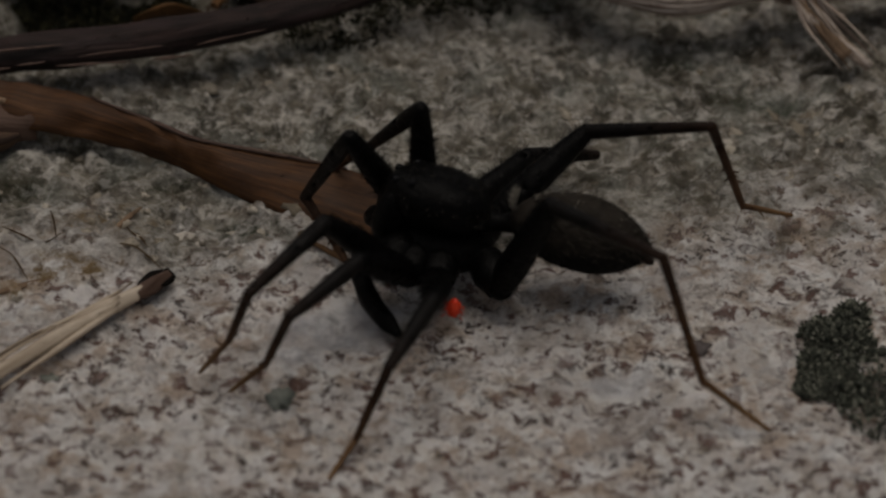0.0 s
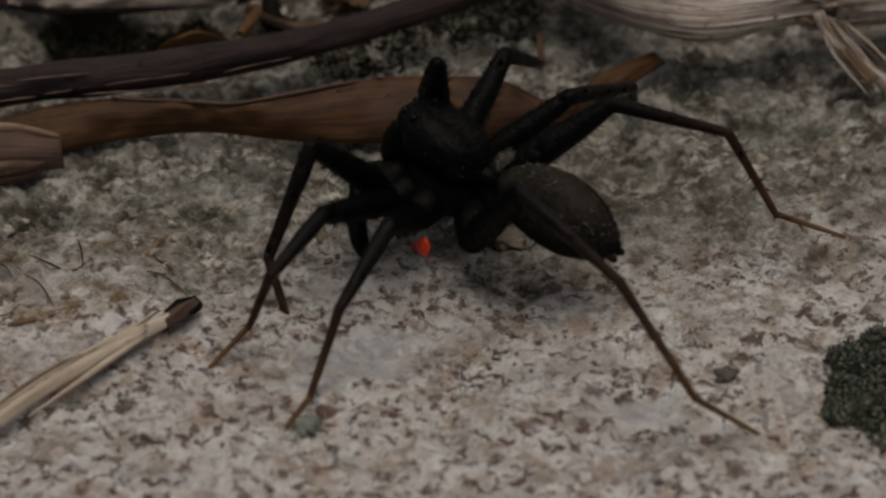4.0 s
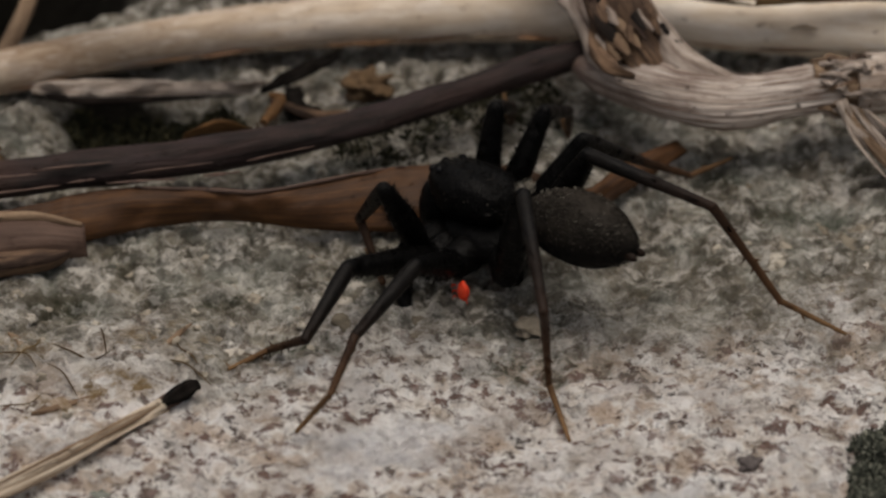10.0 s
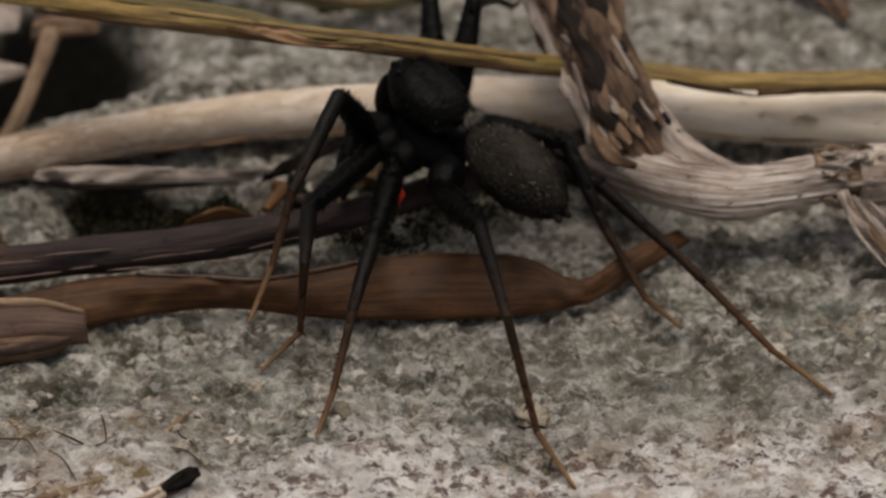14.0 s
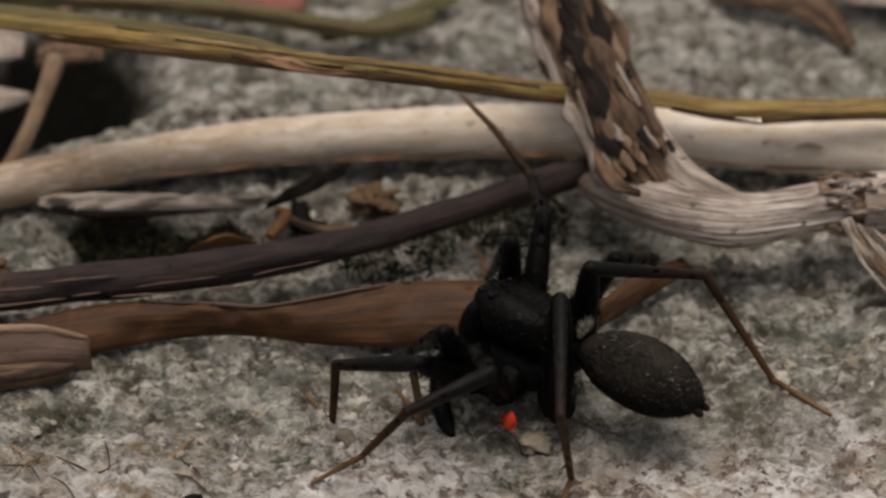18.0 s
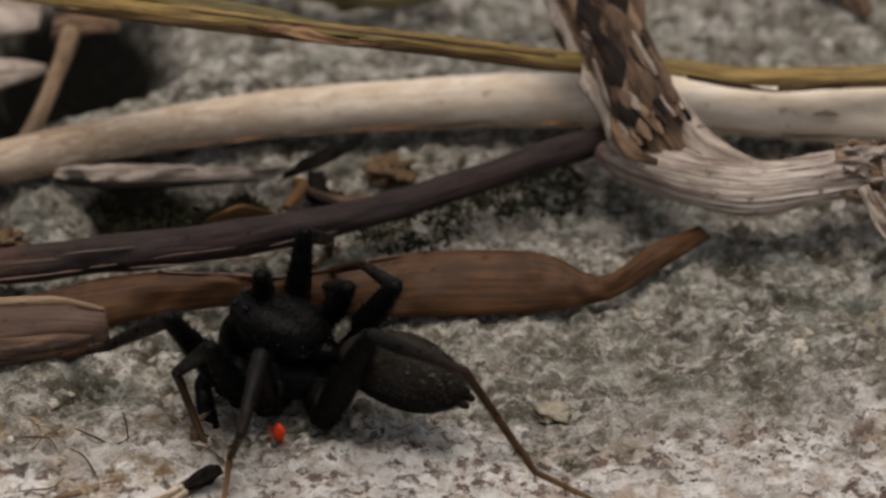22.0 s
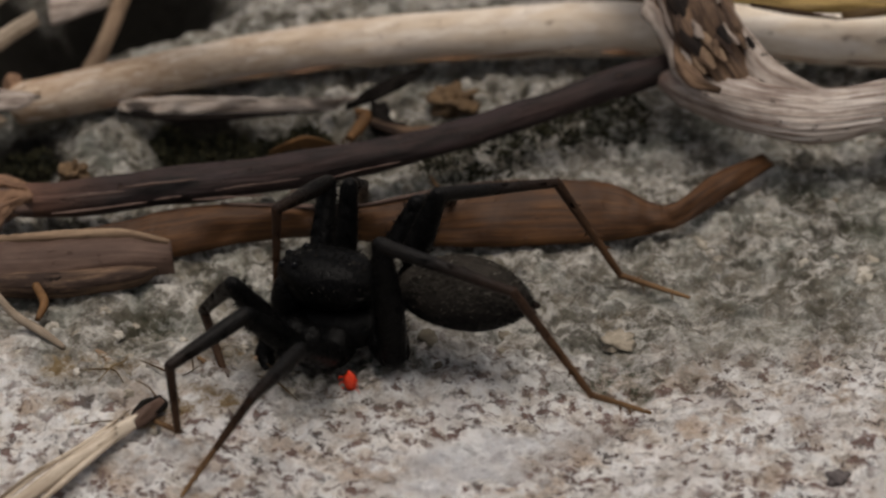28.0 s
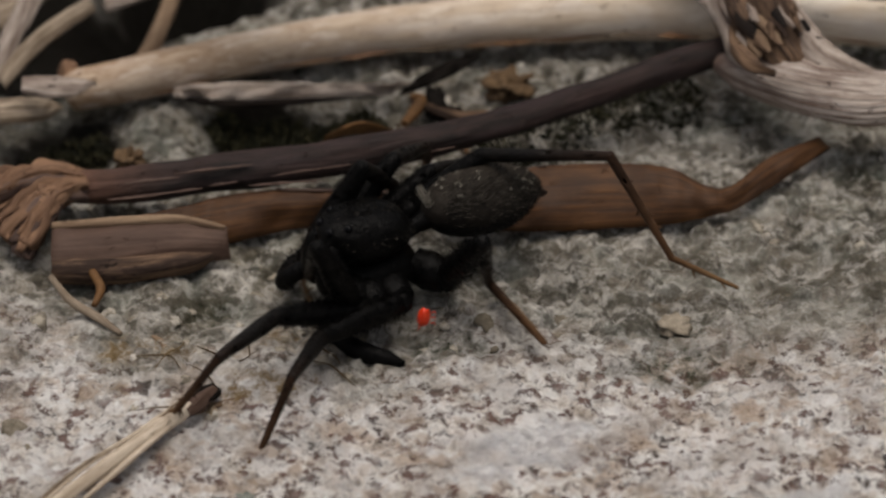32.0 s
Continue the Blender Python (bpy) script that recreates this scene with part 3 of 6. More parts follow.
part("scar", tube([(1.54, 7.76, 1.56), (2.31, 7.98, 1.60), (3.06, 7.69, 1.56)], [0.03, 0.17, 0.04], 12, 8, 0.8, seed=63, flat=0.3, grain=2.2), STRAW, pale, "brown scar")
part("scar", tube([(11.62, 6.44, 1.68), (12.10, 6.55, 1.70), (12.56, 6.41, 1.68)], [0.03, 0.13, 0.04], 12, 8, 0.8, seed=64, flat=0.35, grain=2.2), STRAW, pale, "brown scar")
rnd = random.Random(19)
STEM = [Vector(q) for q in ((-14.77, 5.3, 0.8), (-10.18, 6.85, 0.85), (-5.45, 7.85, 0.95), (0.31, 8.35, 1.05), (4.14, 8.3, 1.10), (8.90, 7.85, 1.10), (14.90, 7.14, 1.10), (20.20, 6.72, 1.10))]
# brown strips put the underside's weathering and shade into colour
for k in range(16):
    u, r = 0.1 + 6.5 * k / 15, 0.76 + 0.25 * min(1.0, k / 9)
    pts = []
    for j in range(4):
        i = min(6, int(u + 0.15 * j))
        a = radians(rnd.uniform(14, 27))
        pts.append(STEM[i].lerp(STEM[i + 1], u + 0.15 * j - i) + Vector((0, -math.cos(a), -math.sin(a))) * r * 0.97)
    part("underside_strip", tube(pts, [0.03, rnd.uniform(0.1, 0.2), rnd.uniform(0.07, 0.18), 0.03], 8, 9, 1.0, seed=600 + k, flat=0.35, grain=2.0), (FRAYED, STRAW, SPLIT)[k % 3], pale, "brown weathered strip with the underside's shade")
# the dark twig, with peeled streaks and a frayed end
twig = thing("dark_twig", "dark purple-brown twig with a frayed broken end", "twig")
part("bark", tube([(-17.03, -1.25, 0.90), (-15.14, -1.25, 0.90), (-12.29, -0.93, 1.00), (-8.73, -0.34, 1.10), (-6.22, 0.07, 1.30), (-2.98, 0.99, 1.50), (0.29, 2.32, 1.80), (2.69, 3.45, 2.00), (5.13, 4.65, 2.10)],
     [0.55, 0.56, 0.6, 0.62, 0.6, 0.5, 0.48, 0.46, 0.44], 32, 18, 0.22, seed=2, grain=0.9, ridges=3, depth=0.04), TWIG, twig)
for k, pts in enumerate(([(-14.98, -2.51, 1.30), (-13.21, -2.34, 1.40), (-11.99, -2.09, 1.40)], [(-11.80, -2.11, 1.50), (-11.28, -1.99, 1.50), (-10.90, -1.89, 1.50)], [(-10.58, -1.97, 1.40), (-9.34, -1.84, 1.40), (-8.10, -1.72, 1.40)], [(-7.56, -1.74, 1.50), (-6.84, -1.76, 1.60), (-6.28, -1.63, 1.60)], [(-12.91, -1.57, 1.60), (-11.69, -1.32, 1.60), (-10.45, -1.07, 1.60)], [(-9.87, -1.76, 1.60), (-8.63, -1.59, 1.70), (-7.22, -1.28, 1.70)], [(-14.66, -1.99, 1.50), (-13.62, -1.74, 1.50), (-12.74, -1.61, 1.50)], [(-6.14, -1.36, 1.80), (-5.08, -1.06, 1.90), (-4.01, -0.68, 1.90)])):
    part("peeled_streak", tube(pts, [0.015, 0.05, 0.07, 0.03, 0.05, 0.015], 8, 9, 1.3, seed=50 + k, flat=0.6), PEELED, twig, "pale peeled streak")
rnd = random.Random(11)
for k in range(20):
    a, f = Vector((-16.20, -1.33, 1.00)), k / 19
    end = Vector((-17.44, -4.09, 0.30)).lerp(Vector((-19.17, -1.86, 1.00)), f) + Vector((rnd.uniform(-0.3, 0.3), rnd.uniform(-0.4, 0.4), rnd.uniform(-0.1, 0.4)))
    start = a + Vector((rnd.uniform(-0.2, 0.5), rnd.uniform(-0.3, 0.3), rnd.uniform(-0.2, 0.35)))
    mid = start.lerp(end, 0.5) + Vector((0, rnd.uniform(0.0, 0.4), rnd.uniform(0.1, 0.5)))
    part("splinter", tube([start, mid, end], [0.25, rnd.uniform(0.28, 0.45), rnd.uniform(0.12, 0.3)], 14, 12, 1.0, seed=20 + k, flat=rnd.uniform(0.6, 1.0), grain=2.6), (FRAYED, FRAYED, PEELED)[k % 3], twig, "light brown frayed wood")

# the weathered culm with its striped sheath, its node, and the split branch that rises from it
culm = thing("dry_culm", "weathered pale culm with a striped sheath and a split dark branch", "stem")
part("sheath", tube([(4.38, 4.12, 1.90), (5.36, 3.22, 1.97), (7.24, 2.2, 2.0), (9.22, 1.77, 2.0), (11.23, 1.88, 2.1), (12.88, 2.05, 2.25)],
     [0.32, 0.68, 0.92, 0.92, 0.86, 0.84], 120, 12, 0.26, ridges=31, depth=0.02, seed=3, grain=0.8), SHEATH, culm, "grey striped sheath")
part("node", tube([(11.97, 2.16, 2.30), (12.70, 2.16, 2.30), (13.15, 2.09, 2.30), (13.88, 2.02, 2.30)], [0.8, 0.84, 0.84, 0.84], 64, 10, 0.25, seed=4, grain=1.4), WOOD, culm, "brown frayed node")
rnd = random.Random(14)
for k in range(26):
    a, mid = radians(rnd.uniform(-60, 130)), Vector((12.92, 2.09, 2.30))
    out = Vector((0, -math.cos(a) * 0.85, math.sin(a) * 0.85))
    sway = [Vector((rnd.uniform(-0.12, 0.12), rnd.uniform(-0.15, 0.1), rnd.uniform(-0.15, 0.15))) for j in range(4)]
    x0, ln = rnd.uniform(-0.9, -0.2), rnd.uniform(0.7, 1.5)
    part("frayed_fibre", tube([mid + out * rnd.uniform(0.92, 1.12) + Vector((x0 + ln * j / 3, 0, 0)) + sway[j] for j in range(4)], [0.05, rnd.uniform(0.09, 0.2), rnd.uniform(0.08, 0.2), 0.03], 9, 5, 0.7, seed=80 + k, flat=0.6, grain=2.0), (WEATHERED, CULM, WOOD, WEATHERED, BARK)[k % 5], culm)
part("stalk", tube([(13.24, 2.09, 2.30), (14.92, 2.37, 2.20), (18.67, 2.88, 2.00), (22.48, 3.48, 1.60)], [0.98, 0.95, 0.95, 0.9], 60, 8, 0.08, ridges=14, depth=0.03, seed=5), CULM, culm)
part("branch", tube([(7.5, 2.2, 1.7), (6.75, 2.9, 2.25), (5.92, 4.11, 3.00), (5.23, 5.96, 3.80), (4.53, 7.87, 4.60), (3.81, 9.84, 5.40), (2.99, 12.30, 6.40), (2.25, 14.46, 7.40)], [0.3, 0.85, 1.2, 1.25, 1.3, 1.3, 1.3, 1.3], 64, 16, 0.28, ridges=7, depth=0.08, seed=6, grain=1.3), BARK, culm, "dark split bark branch")
WAY = [Vector(q) for q in ((6.70, 2.67, 2.40), (5.92, 4.11, 3.00), (5.23, 5.96, 3.80), (4.53, 7.87, 4.60), (3.81, 9.84, 5.40), (2.99, 12.30, 6.40))]


def on_branch(u, a, out=1.0):
    """A place on the branch's skin: u along it, a degrees round it from the side that faces the open rock."""
    i = min(int(u), len(WAY) - 2)
    at, along = WAY[i].lerp(WAY[i + 1], u - i), (WAY[i + 1] - WAY[i]).normalized()
    face = Vector((0, -0.82, 0.57))
    face = (face - along * face.dot(along)).normalized()
    side = along.cross(face)
    return at + (face * math.cos(radians(a)) - side * math.sin(radians(a))) * 1.2 * out


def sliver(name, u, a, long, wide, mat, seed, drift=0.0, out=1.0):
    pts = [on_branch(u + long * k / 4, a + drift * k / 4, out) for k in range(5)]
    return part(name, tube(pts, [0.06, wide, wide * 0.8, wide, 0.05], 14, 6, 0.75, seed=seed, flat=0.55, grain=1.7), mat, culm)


# many narrow cracked splinters of bark along the branch
rnd = random.Random(77)
for k in range(46):
    u, a = rnd.uniform(0.15, 4.2), rnd.uniform(-75, 80)
    mat = rnd.choice((BARK, BARK, WEATHERED, WOOD, ROT_SHADE)) if a < 20 else rnd.choice((WEATHERED, WEATHERED, WEATHERED, BARK, WOOD))
    sliver("bark_splinter", u, a, rnd.uniform(0.25, 0.9), rnd.uniform(0.05, 0.15), mat, 200 + k, rnd.uniform(-10, 10), rnd.uniform(0.98, 1.07))
# torn papery flakes about the node
for k in range(9):
    a, x = radians(rnd.uniform(-20, 110)), rnd.uniform(11.6, 13.9)
    at = Vector((x, 2.06 - math.cos(a) * 0.9, 2.27 + math.sin(a) * 0.9))
    tip = at + Vector((rnd.uniform(0.3, 0.9), rnd.uniform(-0.25, 0.1), rnd.uniform(-0.2, 0.35)))
    wide = Vector((0, math.sin(a), math.cos(a))) * rnd.uniform(0.15, 0.35)
    part("torn_flake", strip([at, at.lerp(tip, 0.5) + Vector((0, -0.08, 0.08)), tip], [at + wide, at.lerp(tip, 0.5) + wide * 0.9, tip + wide * 0.2], 0.05, 0.12, 5, 5, 0.25, 300 + k), (CULM, CULM, WEATHERED)[k % 3], culm)

# weathered bark on the flanks, a rotted split between them with its shade as black slivers, bare wood at its foot
for k, (u, a, ln, w, mat) in enumerate(((0.1, 60, 2.4, 0.5, WEATHERED), (0.8, 44, 2.6, 0.26, WEATHERED), (1.9, 66, 2.6, 0.5, WEATHERED), (3.2, 58, 1.7, 0.45, WEATHERED), (2.2, 50, 2.6, 0.2, WOOD),
                                        (0.4, -62, 2.4, 0.26, BARK), (1.0, -40, 2.6, 0.2, BARK), (2.0, -58, 2.6, 0.26, BARK), (0.3, -25, 1.8, 0.2, BARK), (2.2, -22, 2.4, 0.18, BARK), (1.4, 26, 2.4, 0.18, BARK))):
    sliver("bark_strip", u, a, ln, w, mat, 30 + k, 9 * (-1) ** k, 0.92)
for k, (u, a, ln, w) in enumerate(((0.2, 14, 1.2, 0.22), (0.25, 32, 1.0, 0.2), (1.2, -12, 2.0, 0.11), (2.6, 12, 1.2, 0.2), (0.2, -8, 0.9, 0.16))):
    sliver("bare_wood", u, a, ln, w, WOOD, 45 + k, 8 * (-1) ** k, 0.95)
# black slivers laid on the bark give the hollows their shade in colour
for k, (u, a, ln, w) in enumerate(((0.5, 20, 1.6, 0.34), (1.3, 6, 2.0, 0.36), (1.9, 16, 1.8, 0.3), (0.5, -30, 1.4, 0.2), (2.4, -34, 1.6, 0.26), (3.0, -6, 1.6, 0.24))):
    sliver("rot_hollow_shade", u, a, ln, w, ROT_SHADE, 70 + k, -10 * (-1) ** k, 1.0)["label"] = "black sliver for the shade in a rotted hollow"
part("collar", tube([(7.36, 3.21, 2.60), (8.48, 1.97, 2.50), (9.90, 1.61, 2.45), (11.57, 1.97, 2.55)], [0.45, 0.42, 0.32, 0.15], 40, 8, 0.3, ridges=9, depth=0.03, seed=7, flat=0.6), CULM, culm)
part("web", tube([(6.24, 5.80, 3.90), (6.93, 4.22, 3.15), (7.72, 2.98, 2.65), (9.04, 2.03, 2.40), (10.65, 1.75, 2.40)], [0.2, 0.5, 0.6, 0.48, 0.25], 40, 10, 0.35, ridges=11, depth=0.03, seed=9, grain=1.2), WEATHERED, culm, "grey bark running from branch to sheath")
part("lip", tube([(4.93, 3.99, 3.40), (4.97, 2.95, 3.20), (5.47, 2.00, 3.10), (6.17, 1.44, 3.10)], [0.12, 0.2, 0.22, 0.1], 20, 10, 0.8, seed=77, grain=1.8), BARK, culm, "purple-brown lip of bark")
part("hanging_husk", strip([(12.6, 1.2, 2.20), (13.15, 0.25, 1.60), (14.05, -0.25, 1.00), (15.15, -0.8, 0.40)], [(12.95, 1.05, 2.50), (13.42, 0.18, 1.85), (14.4, -0.1, 1.25), (15.4, -0.68, 0.60)], 0.1, 0.25, 6, 6, 0.3, 3), CULM, culm, "pale hanging husk")
part("hanging_husk", strip([(12.80, 0.97, 2.00), (13.48, 0.08, 1.40), (14.33, -0.80, 0.80)], [(12.94, 0.78, 2.30), (13.73, 0.06, 1.70), (14.70, -0.61, 1.00)], 0.1, 0.2, 6, 6, 0.2, 4), WOOD, culm)
rnd = random.Random(31)
for k in range(7):
    a, b = Vector((12.9 + 0.12 * k, 1.1 - 0.08 * k, 2.3)), Vector((14.4 + 0.22 * k, -0.9 + 0.14 * k, 0.45))
    mid = a.lerp(b, 0.45) + Vector((rnd.uniform(-0.35, 0.15), rnd.uniform(-0.2, 0.3), rnd.uniform(-0.1, 0.35)))
    part("husk_strand", tube([a, mid, b], [0.05, rnd.uniform(0.06, 0.12), rnd.uniform(0.05, 0.09), 0.02], 8, 8, 0.7, seed=400 + k, flat=0.6, grain=1.8), (CULM, WOOD, WEATHERED)[k % 3], culm)

# blades of dry grass
blade = thing("grass_blade", "long yellow-green folded dry grass blade", "grass blade")
part("fold", strip([(-15.69, 7.32, 5.80), (-9.92, 4.58, 6.66), (-5.34, 3.48, 6.66), (-1.73, 2.98, 6.50), (3.03, 5.29, 4.30), (6.65, 6.75, 3.09), (9.66, 6.31, 2.92), (14.48, 6.45, 2.92), (19.07, 6.67, 2.92)],
     [(-15.73, 7.85, 6.08), (-9.95, 5.18, 6.94), (-5.35, 3.92, 6.94), (-1.73, 3.49, 6.78), (3.04, 5.88, 4.59), (6.66, 7.34, 3.38), (9.69, 6.97, 3.22), (14.52, 7.11, 3.22), (19.13, 7.33, 3.22)], 0.12, 0.3, 10, 8, 0.16, 5), BLADE, blade)
part("fold", strip([(-15.72, 7.79, 6.08), (-9.95, 5.11, 6.94), (-6.59, 4.21, 6.97), (-4.74, 3.18, 6.92), (-3.30, 2.96, 6.89)], [(-15.92, 9.26, 5.61), (-10.07, 6.58, 6.45), (-6.66, 5.56, 6.50), (-4.81, 4.72, 6.46), (-3.34, 4.20, 6.51)], 0.1, 0.1, 8, 6, 0.1, 6), OLIVE_GOLD, blade, "dull olive upper fold")
# the lower fold, with its underside shade put into a darker brown
part("shaded_lower_fold", strip([(-13.34, 6.10, 6.01), (-9.91, 4.31, 6.57), (-5.33, 3.28, 6.56), (-1.73, 2.79, 6.40), (3.03, 5.17, 4.20), (5.93, 6.62, 3.08)], [(-13.31, 5.91, 6.25), (-9.90, 4.41, 6.81), (-5.33, 3.39, 6.80), (-1.73, 2.89, 6.64), (3.03, 5.27, 4.45), (5.92, 6.47, 3.33)], 0.1, 0.15, 10, 6, 0.12, 55), RUSSET, blade, "lower fold with its underside shade in dark brown")
part("shaded_lower_fold", strip([(10.40, 6.05, 2.82), (12.48, 6.26, 2.82), (15.30, 6.40, 2.82), (19.06, 6.54, 2.82)], [(10.40, 6.14, 3.07), (12.47, 6.28, 3.07), (15.28, 6.43, 3.07), (19.04, 6.57, 3.07)], 0.1, 0.15, 10, 6, 0.12, 56), RUSSET, blade, "lower fold with its underside shade in dark brown")
part("crease", strip([(-8.74, 4.02, 7.21), (-5.32, 3.25, 7.12), (-1.72, 2.70, 6.96), (3.02, 5.06, 4.79)], [(-8.74, 4.08, 7.26), (-5.32, 3.36, 7.17), (-1.72, 2.83, 7.01), (3.02, 5.16, 4.84)], 0.06, 0.1, 10, 4, 0.1, 57), BARK, blade, "dark crease")
part("split_point", strip([(7.41, 6.47, 3.09), (8.90, 6.01, 3.02), (10.37, 5.73, 3.02)], [(7.41, 6.43, 3.29), (8.89, 6.04, 3.22), (10.36, 5.68, 3.12)], 0.08, 0.1, 6, 4, 0.05, 7), BARK, blade, "dark split point")
part("kink", strip([(-6.9, 3.58, 6.92), (-6.0, 3.22, 6.9), (-5.09, 2.75, 6.93), (-4.01, 2.61, 6.81), (-2.6, 2.68, 6.72)], [(-6.9, 3.62, 7.0), (-6.0, 3.42, 7.06), (-5.10, 3.16, 7.12), (-4.01, 2.73, 7.00), (-2.6, 2.74, 6.84)], 0.1, 0.2, 6, 6, 0.35, 8), SPLIT, blade, "brown bent kink")
olive = thing("grass_blade", "dull olive grass blade lying behind the stems", "grass blade")
part("blade", strip([(-17.60, 17.44, 0.50), (-12.88, 17.11, 0.60), (-7.76, 16.30, 0.70), (-2.88, 14.88, 0.80), (-0.48, 15.91, 0.70)], [(-17.70, 18.54, 0.80), (-12.95, 18.12, 0.90), (-7.79, 17.14, 1.00), (-2.89, 15.62, 1.10), (-0.49, 16.67, 1.00)], 0.15, 0.2, 8, 6, 0.15, 9), GREEN, olive)
part("midrib", tube([(-17.60, 17.64, 0.85), (-12.88, 17.27, 0.95), (-7.75, 16.38, 1.05), (-2.88, 14.91, 1.15), (-0.58, 15.95, 1.05)], [0.09, 0.1, 0.1, 0.09, 0.04], 8, 8, 0.3, seed=91), RUSSET, olive, "brown midrib")
solo("grass_blade", strip([(-4.50, 15.23, 0.40), (-2.10, 16.09, 0.50), (0.33, 17.84, 0.50)], [(-4.50, 15.51, 0.70), (-2.11, 16.77, 0.80), (0.33, 18.95, 0.80)], 0.15, 0.2, 8, 6, 0.15, 10), GREEN, "dull olive grass blade lying behind the stems", "grass blade")
solo("fallen_leaf", strip([(-8.24, 17.38, 0.30), (-6.81, 17.46, 0.30), (-5.19, 17.62, 0.30)], [(-8.28, 18.32, 0.50), (-6.88, 19.29, 0.60), (-5.21, 18.65, 0.50)], 0.12, 0.2, 6, 6, 0.2, 11), RED_LEAF, "small reddish fallen leaf", "leaf")
solo("fallen_leaf", strip([(9.6, 18.6, 0.3), (11.4, 17.6, 0.4), (13.0, 16.6, 0.5), (14.2, 14.9, 0.3)], [(9.9, 19.3, 0.6), (11.9, 18.5, 0.9), (13.8, 17.2, 1.0), (14.6, 15.1, 0.5)], 0.14, 0.25, 8, 6, 0.3, 61), BARK, "dark brown curled leaf lying far back on the rock", "leaf")
solo("dry_leaf", strip([(13.6, 17.4, 0.9), (15.0, 17.0, 1.0), (17.0, 16.6, 1.0)], [(13.9, 18.8, 1.2), (15.3, 19.0, 1.4), (17.4, 19.2, 1.4)], 0.16, 0.25, 8, 6, 0.25, 62), WEATHERED, "pale grey dry leaf lying far back on the rock", "leaf")
solo("dry_stalk", tube([(-13.78, 16.87, 0.60), (-13.80, 13.74, 0.60), (-14.08, 10.74, 0.60), (-14.51, 7.67, 0.60), (-14.88, 6.60, 0.50)], [0.36, 0.33, 0.29, 0.28, 0.24], 14, 8, 0.3, seed=8), WOOD, "thin tan dry stalk behind the stem", "stalk")
solo("dry_leaf", strip([(-17.0, 13.1, 0.7), (-16.0, 13.2, 0.8), (-14.95, 13.7, 0.7)], [(-17.2, 15.8, 1.2), (-15.9, 15.9, 1.4), (-14.9, 15.5, 1.0)], 0.15, 0.3, 8, 6, 0.35, 71), WEATHERED, "pinkish brown crumpled leaf behind the stalk", "leaf")
solo("dry_leaf", strip([(-14.5, 13.2, 0.5), (-13.3, 13.5, 0.6), (-12.1, 13.9, 0.5)], [(-14.4, 14.4, 0.9), (-13.2, 14.6, 1.0), (-12.2, 14.4, 0.7)], 0.15, 0.25, 8, 6, 0.35, 72), BARK, "dark brown crumpled leaf over a hollow in the rock", "leaf")
solo("dry_leaf", strip([(-16.34, 9.64, 0.60), (-15.25, 10.30, 0.60), (-14.37, 11.20, 0.50)], [(-16.50, 11.35, 1.00), (-15.31, 11.20, 1.00), (-14.48, 11.48, 0.60)], 0.15, 0.3, 8, 6, 0.2, 12), WEATHERED, "curled brown dry leaf", "leaf")
for k, (lo, hi) in enumerate((([(-21.12, 6.91, 1.20), (-19.33, 7.82, 1.30), (-17.77, 10.69, 1.20), (-16.69, 13.08, 1.00)], [(-21.30, 8.41, 1.60), (-19.50, 9.34, 1.70), (-18.23, 11.51, 1.50), (-16.92, 13.52, 1.20)]),
                              ([(-20.37, 2.57, 0.70), (-18.70, 2.59, 0.80), (-17.62, 2.82, 0.80), (-17.16, 3.57, 0.70)], [(-20.45, 3.49, 1.20), (-18.76, 3.40, 1.30), (-17.67, 3.49, 1.20), (-17.13, 3.68, 0.80)]),
                              ([(-18.25, 2.70, 1.90), (-17.28, 2.35, 1.95), (-16.39, 2.55, 1.95), (-15.92, 3.23, 1.90)], [(-18.30, 3.31, 2.20), (-17.35, 3.16, 2.30), (-16.44, 3.17, 2.20), (-15.87, 3.21, 2.00)]),
                              ([(-19.43, 4.16, 1.20), (-18.95, 5.75, 1.50), (-18.50, 7.54, 1.70), (-18.03, 10.11, 1.90)], [(-20.02, 4.53, 1.40), (-19.55, 6.13, 1.70), (-19.13, 8.12, 1.90), (-18.56, 10.50, 2.00)]),
                              ([(-18.93, 3.48, 1.60), (-17.85, 5.48, 1.90), (-16.28, 7.44, 2.10)], [(-19.24, 3.94, 1.90), (-18.23, 5.98, 2.20), (-16.58, 8.08, 2.30)]),
                              ([(-19.20, 4.04, 1.50), (-18.67, 6.68, 1.80), (-18.52, 8.67, 2.00)], [(-19.65, 4.07, 1.70), (-19.17, 6.71, 2.00), (-19.03, 8.69, 2.10)]),
                              ([(-19.80, 9.73, 1.00), (-19.59, 12.00, 1.20), (-19.89, 15.06, 1.20)], [(-20.32, 9.41, 1.20), (-20.22, 11.67, 1.40), (-20.42, 14.73, 1.40)]))):
    solo("dry_leaf", strip(lo, hi, 0.18, 0.3, 8, 6, 0.2, 40 + k), (STRAW, STRAW, WEATHERED, WEATHERED, STRAW, WEATHERED, WOOD)[k], "pale tan curled piece of dry leaf", "leaf", "dry leaf pieces by the stem's end")

# thin husk under the stem, black chips and small crumbs
husk = thing("husk", "narrow pale brown husk under the stem", "husk")
part("blade", strip([(-13.58, 4.71, 0.30), (-11.68, 4.44, 0.30), (-9.07, 4.50, 0.30), (-6.83, 4.71, 0.30), (-5.54, 5.25, 0.30)], [(-13.57, 4.85, 0.70), (-11.69, 4.90, 0.80), (-9.07, 4.83, 0.80), (-6.82, 4.85, 0.70), (-5.53, 5.29, 0.50)], 0.14, 0.2, 10, 8, 0.6, 13), CULM, husk)
